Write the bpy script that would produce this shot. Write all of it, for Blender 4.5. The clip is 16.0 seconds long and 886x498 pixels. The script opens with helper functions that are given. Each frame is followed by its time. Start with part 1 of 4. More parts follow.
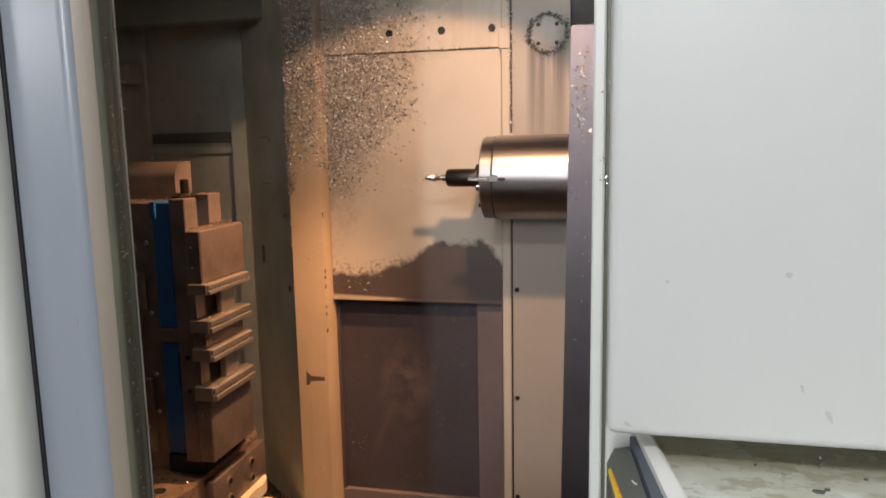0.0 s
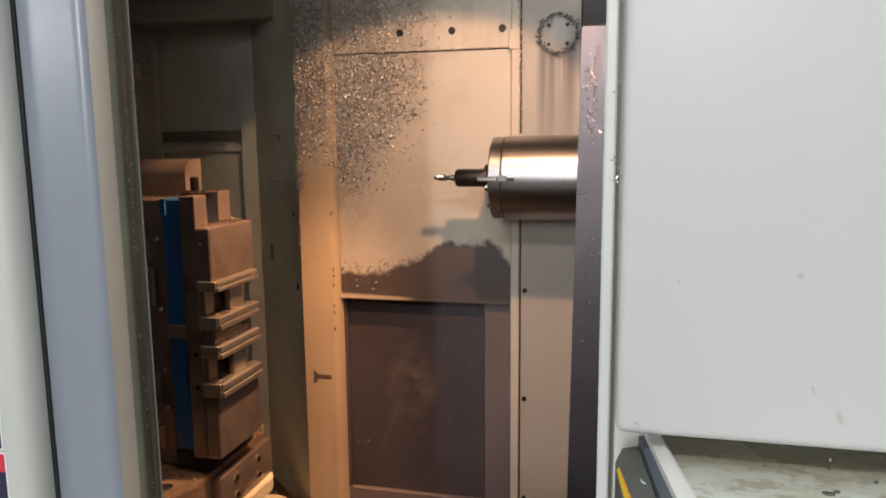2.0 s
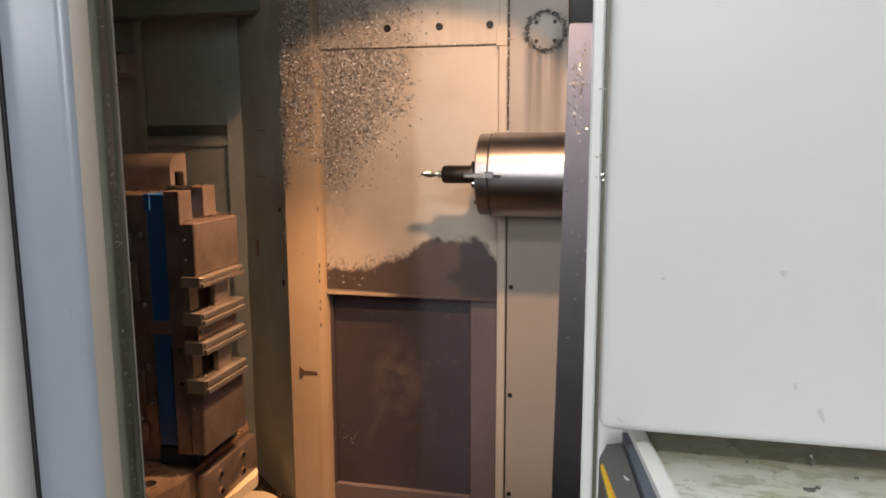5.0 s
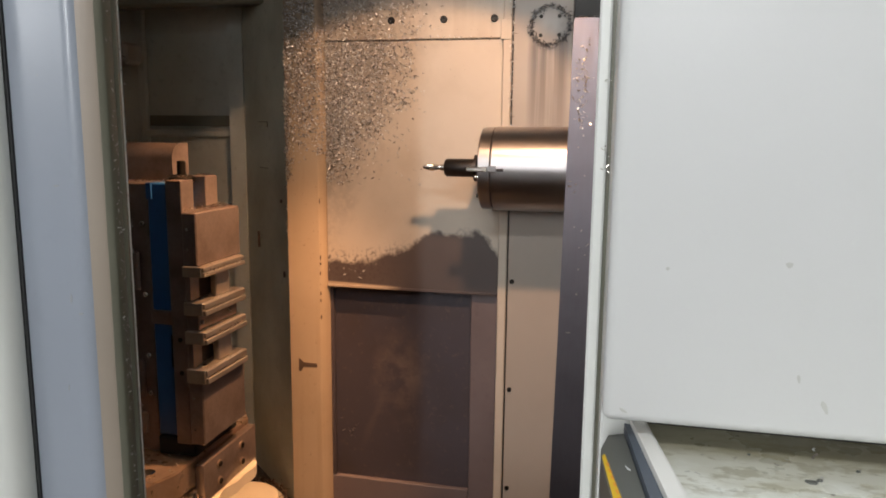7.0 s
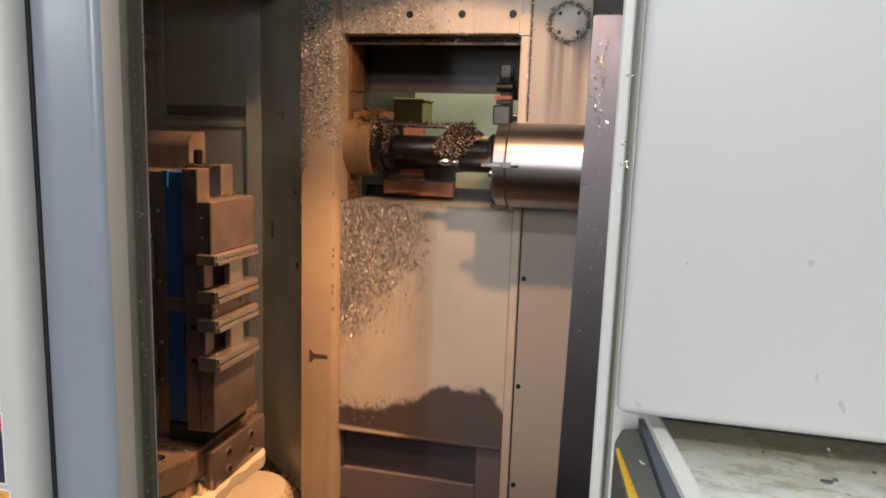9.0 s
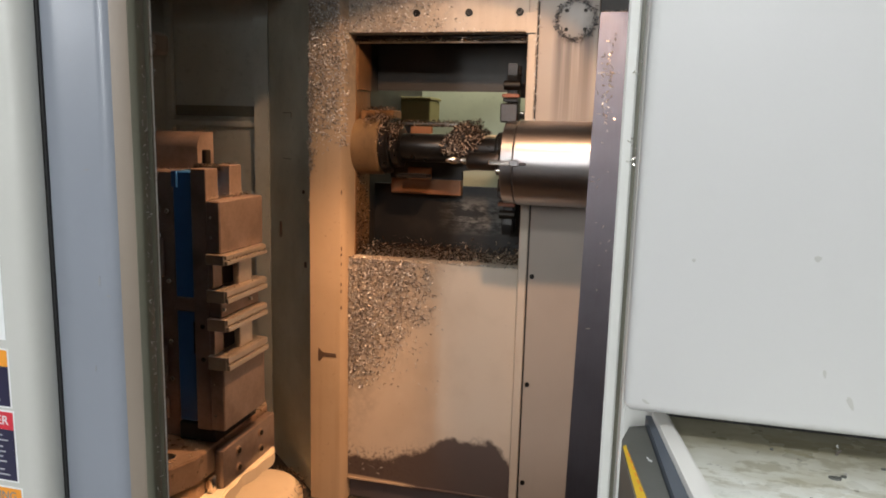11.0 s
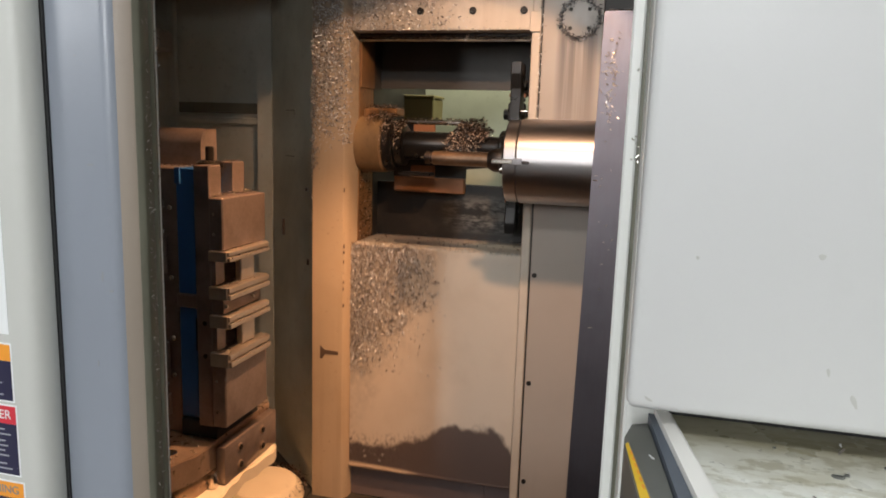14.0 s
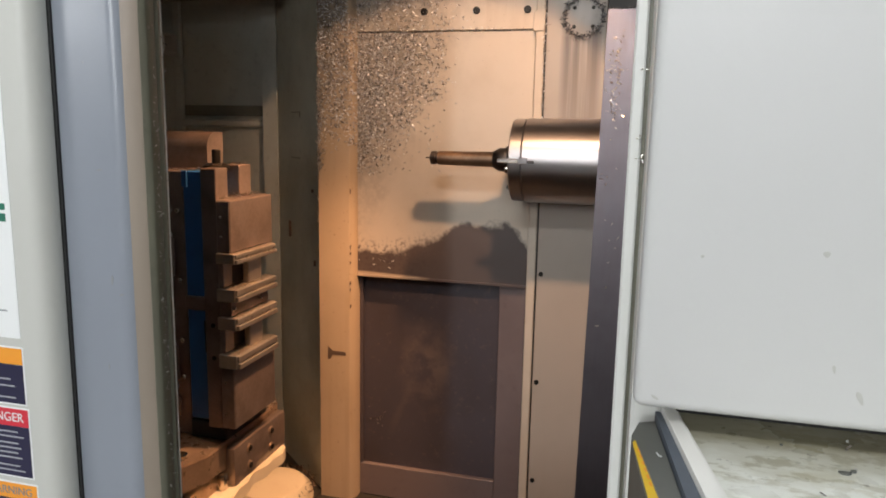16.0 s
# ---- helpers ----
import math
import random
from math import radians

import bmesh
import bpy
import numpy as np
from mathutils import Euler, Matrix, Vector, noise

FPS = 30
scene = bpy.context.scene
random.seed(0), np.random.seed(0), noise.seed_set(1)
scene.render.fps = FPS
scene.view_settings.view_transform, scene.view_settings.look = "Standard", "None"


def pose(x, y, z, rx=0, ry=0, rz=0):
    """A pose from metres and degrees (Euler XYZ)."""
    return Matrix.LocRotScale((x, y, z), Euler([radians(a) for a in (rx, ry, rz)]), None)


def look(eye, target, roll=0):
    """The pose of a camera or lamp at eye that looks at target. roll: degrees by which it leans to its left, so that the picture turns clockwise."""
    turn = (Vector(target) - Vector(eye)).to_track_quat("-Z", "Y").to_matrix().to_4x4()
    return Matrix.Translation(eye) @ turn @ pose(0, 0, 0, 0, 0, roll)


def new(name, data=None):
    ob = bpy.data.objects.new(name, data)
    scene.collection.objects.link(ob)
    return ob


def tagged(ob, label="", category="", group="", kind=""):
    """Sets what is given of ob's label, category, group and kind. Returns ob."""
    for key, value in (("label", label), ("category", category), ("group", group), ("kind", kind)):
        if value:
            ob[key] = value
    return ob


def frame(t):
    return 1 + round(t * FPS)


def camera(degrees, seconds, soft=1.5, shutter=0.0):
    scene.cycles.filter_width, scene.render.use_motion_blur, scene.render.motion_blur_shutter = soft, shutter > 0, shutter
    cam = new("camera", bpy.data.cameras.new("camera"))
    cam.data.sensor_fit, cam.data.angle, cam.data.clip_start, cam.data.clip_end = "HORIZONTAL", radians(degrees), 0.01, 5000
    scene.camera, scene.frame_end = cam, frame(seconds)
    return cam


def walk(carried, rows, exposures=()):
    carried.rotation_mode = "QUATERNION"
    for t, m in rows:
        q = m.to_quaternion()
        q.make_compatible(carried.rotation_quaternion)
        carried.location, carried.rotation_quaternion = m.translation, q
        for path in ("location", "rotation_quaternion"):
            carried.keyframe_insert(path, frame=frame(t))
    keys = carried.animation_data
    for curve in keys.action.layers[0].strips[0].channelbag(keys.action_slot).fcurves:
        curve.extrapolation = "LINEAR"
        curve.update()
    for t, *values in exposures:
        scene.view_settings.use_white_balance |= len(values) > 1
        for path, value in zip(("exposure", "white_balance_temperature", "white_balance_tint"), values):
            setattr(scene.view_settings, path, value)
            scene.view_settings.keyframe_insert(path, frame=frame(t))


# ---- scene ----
cam = camera(63.4, 16.0, soft=1.8, shutter=0.5)
PATH = [
    (0, (0.156, 0.13, 1.649), (-0.288, 2.059, 1.361), -1.1),
    (0.5, (0.154, 0.126, 1.649), (-0.292, 2.054, 1.365), -0.6),
    (1, (0.153, 0.126, 1.646), (-0.308, 2.052, 1.363), -0.1),
    (1.5, (0.153, 0.124, 1.647), (-0.311, 2.049, 1.364), -0.4),
    (2, (0.154, 0.128, 1.647), (-0.31, 2.052, 1.361), -0.6),
    (2.5, (0.155, 0.129, 1.647), (-0.305, 2.054, 1.359), -0.6),
    (3, (0.155, 0.129, 1.647), (-0.295, 2.056, 1.357), -0.5),
    (3.5, (0.155, 0.13, 1.647), (-0.286, 2.059, 1.355), -0.5),
    (4, (0.155, 0.129, 1.647), (-0.281, 2.059, 1.355), -0.4),
    (6.5, (0.153, 0.131, 1.643), (-0.267, 2.062, 1.338), 0.2),
    (7, (0.152, 0.13, 1.641), (-0.277, 2.059, 1.332), 0.6),
    (7.5, (0.152, 0.131, 1.64), (-0.285, 2.058, 1.326), 0.7),
    (8, (0.152, 0.13, 1.64), (-0.288, 2.055, 1.323), 0.7),
    (8.5, (0.149, 0.129, 1.639), (-0.294, 2.053, 1.322), 1.1),
    (9, (0.147, 0.127, 1.636), (-0.311, 2.048, 1.317), 1.9),
    (11.5, (0.149, 0.126, 1.636), (-0.336, 2.039, 1.312), 1.4),
    (12, (0.149, 0.128, 1.635), (-0.338, 2.04, 1.312), 1.4),
    (12.5, (0.149, 0.128, 1.635), (-0.338, 2.041, 1.312), 1.4),
    (13, (0.148, 0.128, 1.635), (-0.337, 2.041, 1.309), 1.7),
    (13.5, (0.148, 0.127, 1.634), (-0.336, 2.04, 1.307), 1.8),
    (14, (0.148, 0.126, 1.634), (-0.338, 2.038, 1.307), 1.8),
    (14.5, (0.148, 0.126, 1.635), (-0.341, 2.037, 1.308), 1.7),
    (15, (0.148, 0.126, 1.634), (-0.344, 2.037, 1.307), 1.8),
    (15.5, (0.148, 0.126, 1.634), (-0.345, 2.036, 1.306), 1.8),
    (16, (0.149, 0.122, 1.636), (-0.354, 2.03, 1.307), 1.1),
]
walk(cam, [(t, look(e, g, r)) for t, e, g, r in PATH])

# ---------------------------------------------------------------- world and lamps
world = bpy.data.worlds.new("world")
scene.world = world
world.use_nodes = True
world.node_tree.nodes["Background"].inputs[0].default_value = (0.75, 0.85, 1.0, 1)
world.node_tree.nodes["Background"].inputs[1].default_value = 0.05

WARM = (1.0, 0.585, 0.335)
AMBER = (1.0, 0.51, 0.245)
COOL = (0.98, 0.99, 1.0)


def area_lamp(name, eye, target, sx, sy, watts, colour):
    data = bpy.data.lights.new(name, "AREA")
    data.shape, data.size, data.size_y = "RECTANGLE", sx, sy
    data.energy, data.color = watts, colour
    ob = new(name, data)
    ob.matrix_world = look(eye, target)
    return ob


def work_beam(eye, target, cone, blend, watts, colour):
    data = bpy.data.lights.new("work_light_beam", "SPOT")
    data.energy, data.color, data.shadow_soft_size = watts, colour, 0.036
    data.spot_size, data.spot_blend = radians(cone), blend
    new("work_light_beam", data).matrix_world = look(eye, target)


LAMP_A, LAMP_B = (0.08, 1.28, 2.47), (-0.14, 1.76, 2.47)
work_beam(LAMP_A, (-0.55, 2.35, 1.10), 58, 0.12, 80, WARM)
work_beam(LAMP_B, (-1.06, 1.92, 0.50), 48, 0.55, 198, AMBER)
area_lamp("shop_light_beam", (-0.2, -4.0, 2.75), (-0.1, 1.5, 1.5), 0.14, 1.3, 98, COOL)
area_lamp("shop_light_beam", (-3.9, -3.2, 2.62), (-1.0, 0.5, 1.2), 1.3, 0.3, 42, COOL)
area_lamp("shop_light_beam", (0.1, -1.75, 3.40), (0.0, 2.0, 1.4), 1.3, 0.2, 42, COOL)
scene.view_settings.exposure = 0.0


# ---------------------------------------------------------------- materials
class Mat:
    """A small wrapper round a node material: base colour varied at two scales, bump and optional stains."""

    def __init__(self, name, colour, rough=0.5, metal=0.0):
        self.m = bpy.data.materials.new(name)
        self.m.use_nodes = True
        self.t = self.m.node_tree
        self.b = self.t.nodes["Principled BSDF"]
        self.b.inputs["Roughness"].default_value = rough
        self.b.inputs["Metallic"].default_value = metal
        self.b.inputs["Base Color"].default_value = (*colour, 1)
        rgb = self.t.nodes.new("ShaderNodeRGB")
        rgb.outputs[0].default_value = (*colour, 1)
        self.col = rgb.outputs[0]
        self.rough = None
        self.geo = self.t.nodes.new("ShaderNodeTexCoord").outputs["Object"]

    def node(self, kind, **values):
        n = self.t.nodes.new(kind)
        for k, v in values.items():
            n.inputs[k].default_value = v
        return n

    def link(self, a, b):
        self.t.links.new(a, b)

    def coords(self, scale=(1, 1, 1)):
        mp = self.node("ShaderNodeMapping")
        mp.inputs["Scale"].default_value = scale
        self.link(self.geo, mp.inputs["Vector"])
        return mp.outputs[0]

    def noise(self, scale, detail=4, stretch=(1, 1, 1), rough=0.55):
        n = self.node("ShaderNodeTexNoise", Scale=scale, Detail=detail, Roughness=rough)
        self.link(self.coords(stretch), n.inputs["Vector"])
        return n.outputs["Fac"]

    def ramp(self, fac, lo, hi):
        r = self.node("ShaderNodeMapRange")
        r.inputs["From Min"].default_value, r.inputs["From Max"].default_value = lo, hi
        r.clamp = True
        self.link(fac, r.inputs["Value"])
        return r.outputs[0]

    def math(self, op, a, b):
        n = self.node("ShaderNodeMath")
        n.operation = op
        for i, v in enumerate((a, b)):
            if isinstance(v, (int, float)):
                n.inputs[i].default_value = v
            else:
                self.link(v, n.inputs[i])
        return n.outputs[0]

    def mix(self, fac, colour, amount=1.0):
        n = self.node("ShaderNodeMix")
        n.data_type = "RGBA"
        if amount != 1.0:
            fac = self.math("MULTIPLY", fac, amount)
        self.link(fac, n.inputs["Factor"])
        self.link(self.col, n.inputs["A"])
        n.inputs["B"].default_value = (*colour, 1)
        self.col = n.outputs["Result"]
        return self

    def axis(self, which):
        s = self.node("ShaderNodeSeparateXYZ")
        self.link(self.geo, s.inputs[0])
        return s.outputs[which]

    def bump(self, fac, strength=0.2, distance=0.002):
        n = self.node("ShaderNodeBump", Strength=strength, Distance=distance)
        self.link(fac, n.inputs["Height"])
        self.link(n.outputs[0], self.b.inputs["Normal"])
        return self

    def roughness(self, fac, lo, hi):
        r = self.node("ShaderNodeMapRange")
        r.inputs["To Min"].default_value, r.inputs["To Max"].default_value = lo, hi
        self.link(fac, r.inputs["Value"])
        self.link(r.outputs[0], self.b.inputs["Roughness"])
        return self

    def done(self):
        self.link(self.col, self.b.inputs["Base Color"])
        return self.m


def paint(name, colour, dirt=(0.2, 0.17, 0.13), amount=0.35, rough=0.45, streak=False):
    m = Mat(name, colour, rough)
    m.mix(m.ramp(m.noise(3.1, 5), 0.42, 0.75), dirt, amount)
    m.mix(m.ramp(m.noise(42, 5), 0.58, 0.78), dirt, amount * 0.6)
    if streak:
        m.mix(m.ramp(m.noise(14, 4, (1, 1, 0.06)), 0.5, 0.75), dirt, amount * 0.8)
    m.roughness(m.noise(9, 4), rough - 0.1, rough + 0.15)
    m.bump(m.noise(260, 2), 0.08, 0.001)
    return m.done()


def steel(name, colour, rough=0.35, stain=(0.12, 0.09, 0.07), amount=0.4, brush=(1, 1, 1), relief=0.08, metal=1.0):
    m = Mat(name, colour, rough, metal)
    m.mix(m.ramp(m.noise(11, 5), 0.45, 0.72), stain, amount)
    m.mix(m.ramp(m.noise(120, 4, brush), 0.4, 0.8), stain, amount * 0.5)
    m.roughness(m.noise(35, 4, brush), rough - 0.1, rough + 0.16)
    m.bump(m.noise(180, 3, brush), relief, 0.001)
    return m.done()


CREAM = (0.61, 0.53, 0.435)
cream_mat = paint("cream_paint", CREAM, (0.25, 0.19, 0.13), 0.25, 0.42)
side_mat = paint("streaked_panel_paint", (0.58, 0.55, 0.51), (0.22, 0.18, 0.15), 0.32, 0.4, streak=True)
dark_wall_mat = paint("oily_grey_green_paint", (0.62, 0.64, 0.58), (0.22, 0.23, 0.20), 0.55, 0.4)
slant_mat = paint("olive_grey_sheet_paint", (0.62, 0.62, 0.52), (0.24, 0.23, 0.18), 0.6, 0.4)
white_mat = paint("white_door_paint", (0.535, 0.54, 0.535), (0.45, 0.46, 0.44), 0.16, 0.38)
# the white door paint again, paler to carry the brighter light on the jamb
jamb_mat = paint("lit_white_jamb_paint", (0.69, 0.70, 0.67), (0.48, 0.48, 0.42), 0.2, 0.36)
cover_mat = paint("white_cover_paint", (0.535, 0.54, 0.505), (0.42, 0.42, 0.38), 0.14, 0.4)
shop_mat = paint("shop_wall_paint", (0.70, 0.72, 0.72), (0.55, 0.55, 0.53), 0.3, 0.7)
floor_mat = paint("pale_sealed_concrete", (0.50, 0.50, 0.49), (0.32, 0.32, 0.31), 0.4, 0.6)
black_mat = paint("black_rubber_and_gap_shade", (0.026, 0.026, 0.027), (0.04, 0.04, 0.04), 0.3, 0.85)
# near-black: dark sheets, and surfaces whose shade is put into the colour
void_mat = paint("dark_sheet_and_shade", (0.036, 0.033, 0.029), (0.085, 0.074, 0.062), 0.65, 0.5)
blue_mat = paint("blue_anodised", (0.026, 0.125, 0.36), (0.02, 0.05, 0.13), 0.45, 0.32)
def turned_steel():
    m = Mat("turned_steel", (0.45, 0.425, 0.43), 0.36, 1.0)
    m.mix(m.ramp(m.noise(5, 4, (3, 0.4, 0.4)), 0.4, 0.7), (0.47, 0.44, 0.42), 0.5)
    m.mix(m.ramp(m.noise(90, 3, (1, 0.05, 0.05)), 0.45, 0.75), (0.45, 0.43, 0.42), 0.3)
    m.roughness(m.noise(40, 4, (1, 0.1, 0.1)), 0.32, 0.43)
    m.bump(m.noise(300, 2, (1, 0.02, 0.02)), 0.006, 0.001)
    return m.done()


spindle_mat = turned_steel()
spindle_mat.node_tree.nodes["Principled BSDF"].inputs["Anisotropic"].default_value = 0.6
spindle_mat.node_tree.nodes["Principled BSDF"].inputs["Anisotropic Rotation"].default_value = 0.25
tangent = spindle_mat.node_tree.nodes.new("ShaderNodeTangent")
tangent.direction_type, tangent.axis = "RADIAL", "X"
spindle_mat.node_tree.links.new(tangent.outputs[0], spindle_mat.node_tree.nodes["Principled BSDF"].inputs["Tangent"])
cover_steel_mat = steel("brushed_cover_steel", (0.175, 0.168, 0.195), 0.44, (0.12, 0.113, 0.130), 0.4, (3, 3, 0.2), 0.02)
fixture_mat = steel("oily_fixture_steel", (0.30, 0.238, 0.212), 0.34, (0.125, 0.092, 0.08), 0.6, metal=0.62)
part_mat = steel("machined_aluminium", (0.60, 0.54, 0.475), 0.30, (0.28, 0.23, 0.185), 0.35, metal=0.85)
pallet_mat = steel("pallet_steel", (0.40, 0.29, 0.215), 0.27, (0.12, 0.085, 0.06), 0.5, metal=0.55)
holder_mat = steel("blackened_holder_steel", (0.10, 0.09, 0.085), 0.38, (0.04, 0.03, 0.03), 0.5)
bright_mat = steel("bright_tool_steel", (0.72, 0.68, 0.62), 0.22, (0.3, 0.26, 0.2), 0.25)
brass_mat = steel("straw_coated_holder", (0.27, 0.185, 0.125), 0.36, (0.09, 0.06, 0.042), 0.65, metal=0.85)
arm_mat = steel("oily_arm_steel", (0.022, 0.020, 0.019), 0.28, (0.010, 0.009, 0.008), 0.6, metal=0.4)
tan_mat = paint("tan_oily_housing", (0.40, 0.25, 0.12), (0.075, 0.042, 0.022), 0.75, 0.35, streak=True)
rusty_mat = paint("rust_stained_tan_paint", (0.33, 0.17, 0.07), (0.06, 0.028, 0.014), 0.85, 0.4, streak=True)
bolt_mat = steel("black_oxide_bolt", (0.05, 0.045, 0.04), 0.45, (0.02, 0.02, 0.02), 0.3)
sill_mat = paint("orange_brown_paint", (0.36, 0.165, 0.08), (0.12, 0.06, 0.03), 0.6, 0.45)
rust_mat = paint("rust_red_paint", (0.30, 0.11, 0.055), (0.06, 0.03, 0.02), 0.5, 0.5)
green_mat = paint("pale_green_enclosure", (0.56, 0.59, 0.47), (0.28, 0.29, 0.22), 0.45, 0.6)
olive_mat = paint("olive_box_paint", (0.33, 0.28, 0.12), (0.15, 0.13, 0.08), 0.4, 0.5)
seal_mat = paint("oily_green_seal", (0.205, 0.20, 0.150), (0.06, 0.06, 0.042), 0.5, 0.42)
tanedge_mat = paint("beige_door_edge", (0.27, 0.222, 0.176), (0.2, 0.16, 0.13), 0.4, 0.4)
grey_mat = paint("blue_grey_door_paint", (0.245, 0.268, 0.31), (0.195, 0.213, 0.245), 0.35, 0.29)
for node_link in [k for k in grey_mat.node_tree.links if k.to_socket.name == "Roughness"]:
    grey_mat.node_tree.links.remove(node_link)
# cream made lighter: the castings' strong lamp light is put into the colour
cast_mat = paint("lit_cream_cast_paint", (0.80, 0.70, 0.53), (0.42, 0.30, 0.18), 0.3, 0.4)
rim_mat = paint("cream_rim_paint", (0.90, 0.89, 0.85), (0.5, 0.48, 0.4), 0.2, 0.35)
box_mat = paint("dark_grey_plastic", (0.13, 0.135, 0.122), (0.05, 0.05, 0.05), 0.4, 0.45)
ridge_mat = paint("slate_rubber", (0.10, 0.12, 0.15), (0.05, 0.05, 0.06), 0.4, 0.5)
yellow_mat = paint("yellow_tape", (0.85, 0.56, 0.03), (0.2, 0.15, 0.02), 0.45, 0.5)
orange_mat = paint("orange_print", (0.85, 0.33, 0.03), (0.6, 0.25, 0.05), 0.15, 0.4)
red_mat = paint("red_print", (0.62, 0.03, 0.05), (0.4, 0.03, 0.04), 0.15, 0.4)
navy_mat = paint("navy_print", (0.018, 0.016, 0.05), (0.03, 0.03, 0.06), 0.2, 0.35)
teal_mat = paint("green_print", (0.02, 0.16, 0.10), (0.03, 0.12, 0.09), 0.2, 0.4)
label_mat = paint("white_label_film", (0.80, 0.82, 0.82), (0.7, 0.72, 0.72), 0.1, 0.3)
pale_ink_mat = paint("pale_grey_ink", (0.38, 0.39, 0.42), (0.3, 0.3, 0.32), 0.2, 0.5)
ink_mat = paint("grey_ink", (0.25, 0.26, 0.27), (0.2, 0.2, 0.2), 0.2, 0.5)


scuff_mat = paint("grey_scuff", (0.42, 0.42, 0.395), (0.50, 0.50, 0.48), 0.6, 0.6)
mark_mat = paint("brown_grime", (0.13, 0.085, 0.06), (0.05, 0.04, 0.03), 0.4, 0.6)


def chip_material(name, bright, mid, dark, share=0.25):
    m = Mat(name, mid, 0.46, 0.5)
    n = m.node("ShaderNodeNewGeometry")
    m.mix(m.ramp(n.outputs["Random Per Island"], 0.35, 0.30), dark)
    m.mix(m.ramp(n.outputs["Random Per Island"], 0.95 - share, 1.05 - share), bright)
    return m.done()


chip_mat = chip_material("metal_chip", (0.72, 0.71, 0.69), (0.42, 0.395, 0.37), (0.21, 0.185, 0.165), 0.27)
oily_chip_mat = chip_material("oily_metal_chip", (0.64, 0.50, 0.38), (0.085, 0.048, 0.030), (0.026, 0.017, 0.013), 0.20)


ring_mat = chip_material("grimy_metal_chip", (0.40, 0.39, 0.38), (0.12, 0.115, 0.115), (0.05, 0.048, 0.05), 0.18)


def shutter_material():
    """Cream paint with a chip-laden grey film on one upper corner and a dark wet stain along the lower edge."""
    m = Mat("stained_shutter_paint", CREAM, 0.4)
    m.mix(m.ramp(m.noise(5, 5), 0.45, 0.75), (0.36, 0.28, 0.19), 0.3)
    x, z = m.axis(0), m.axis(2)
    wob = m.math("MULTIPLY", m.math("SUBTRACT", m.noise(9, 6), 0.5), 0.30)
    fine = m.math("MULTIPLY", m.math("SUBTRACT", m.noise(40, 5), 0.5), 0.10)
    # stain that rises in a hump towards the far side of the shutter
    hump = m.math("MULTIPLY", m.ramp(x, 0.17, 0.36), 0.11)
    drop = m.math("MULTIPLY", m.ramp(x, 0.50, 0.575), -0.07)
    edge = m.math("ADD", m.math("ADD", hump, drop), m.math("ADD", m.math("MULTIPLY", wob, 0.35), m.math("MULTIPLY", fine, 0.5)))
    level = m.math("SUBTRACT", m.math("ADD", edge, -0.70), z)
    speck = m.math("MULTIPLY", m.ramp(m.noise(75, 5), 0.50, 0.62), m.math("MULTIPLY", m.ramp(level, -0.05, 0.0), m.ramp(x, 0.30, 0.12)))
    m.mix(speck, (0.085, 0.062, 0.058), 0.9)
    m.mix(m.ramp(level, -0.010, 0.012), (0.080, 0.059, 0.058), 0.95)
    # bare paint left along the lower edge on one side
    bare = m.math("MULTIPLY", m.ramp(m.math("ADD", z, m.math("MULTIPLY", x, 0.030)), -0.772, -0.778), m.ramp(m.math("ADD", x, wob), 0.30, 0.20))
    m.mix(bare, (0.50, 0.40, 0.30), 0.8)
    # film under the chips
    diag = m.math("SUBTRACT", m.math("MULTIPLY", x, -1.0), m.math("MULTIPLY", z, -0.55))
    film = m.ramp(m.math("ADD", diag, m.math("ADD", wob, fine)), -0.40, -0.20)
    m.mix(m.math("MULTIPLY", film, m.ramp(m.noise(45, 5), 0.32, 0.58)), (0.24, 0.205, 0.17), 0.62)
    m.mix(m.ramp(m.noise(130, 3), 0.68, 0.74), (0.18, 0.13, 0.09), 0.6)
    m.bump(m.noise(220, 2), 0.08, 0.001)
    m.roughness(m.noise(12, 4), 0.3, 0.55)
    return m.done()


shutter_mat = shutter_material()


def filmed_paint(name, colour, top, reach, slope):
    """Cream paint with a grey film where chips cling, from the top down to a ragged edge."""
    m = Mat(name, colour, 0.42)
    m.mix(m.ramp(m.noise(3.1, 5), 0.42, 0.75), (0.24, 0.17, 0.10), 0.28)
    m.mix(m.ramp(m.noise(18, 4, (1, 1, 0.06)), 0.52, 0.78), (0.30, 0.20, 0.11), 0.35)
    wob = m.math("MULTIPLY", m.math("SUBTRACT", m.noise(12, 6), 0.5), 0.3)
    lean = m.math("ADD", m.axis(2), m.math("MULTIPLY", m.axis(0), slope))
    film = m.ramp(m.math("ADD", lean, wob), top - reach, top + reach)
    m.mix(m.math("MULTIPLY", film, m.ramp(m.noise(48, 5), 0.3, 0.58)), (0.24, 0.205, 0.17), 0.62)
    m.mix(m.ramp(m.noise(90, 4), 0.66, 0.72), (0.18, 0.13, 0.09), 0.5)
    m.bump(m.noise(220, 2), 0.08, 0.001)
    m.roughness(m.noise(12, 4), 0.3, 0.55)
    return m.done()


post_mat = filmed_paint("cream_post_paint", (0.50, 0.385, 0.265), 1.74, 0.08, 0.0)
header_mat = filmed_paint("cream_header_paint", CREAM, 2.42, 0.12, -1.0)


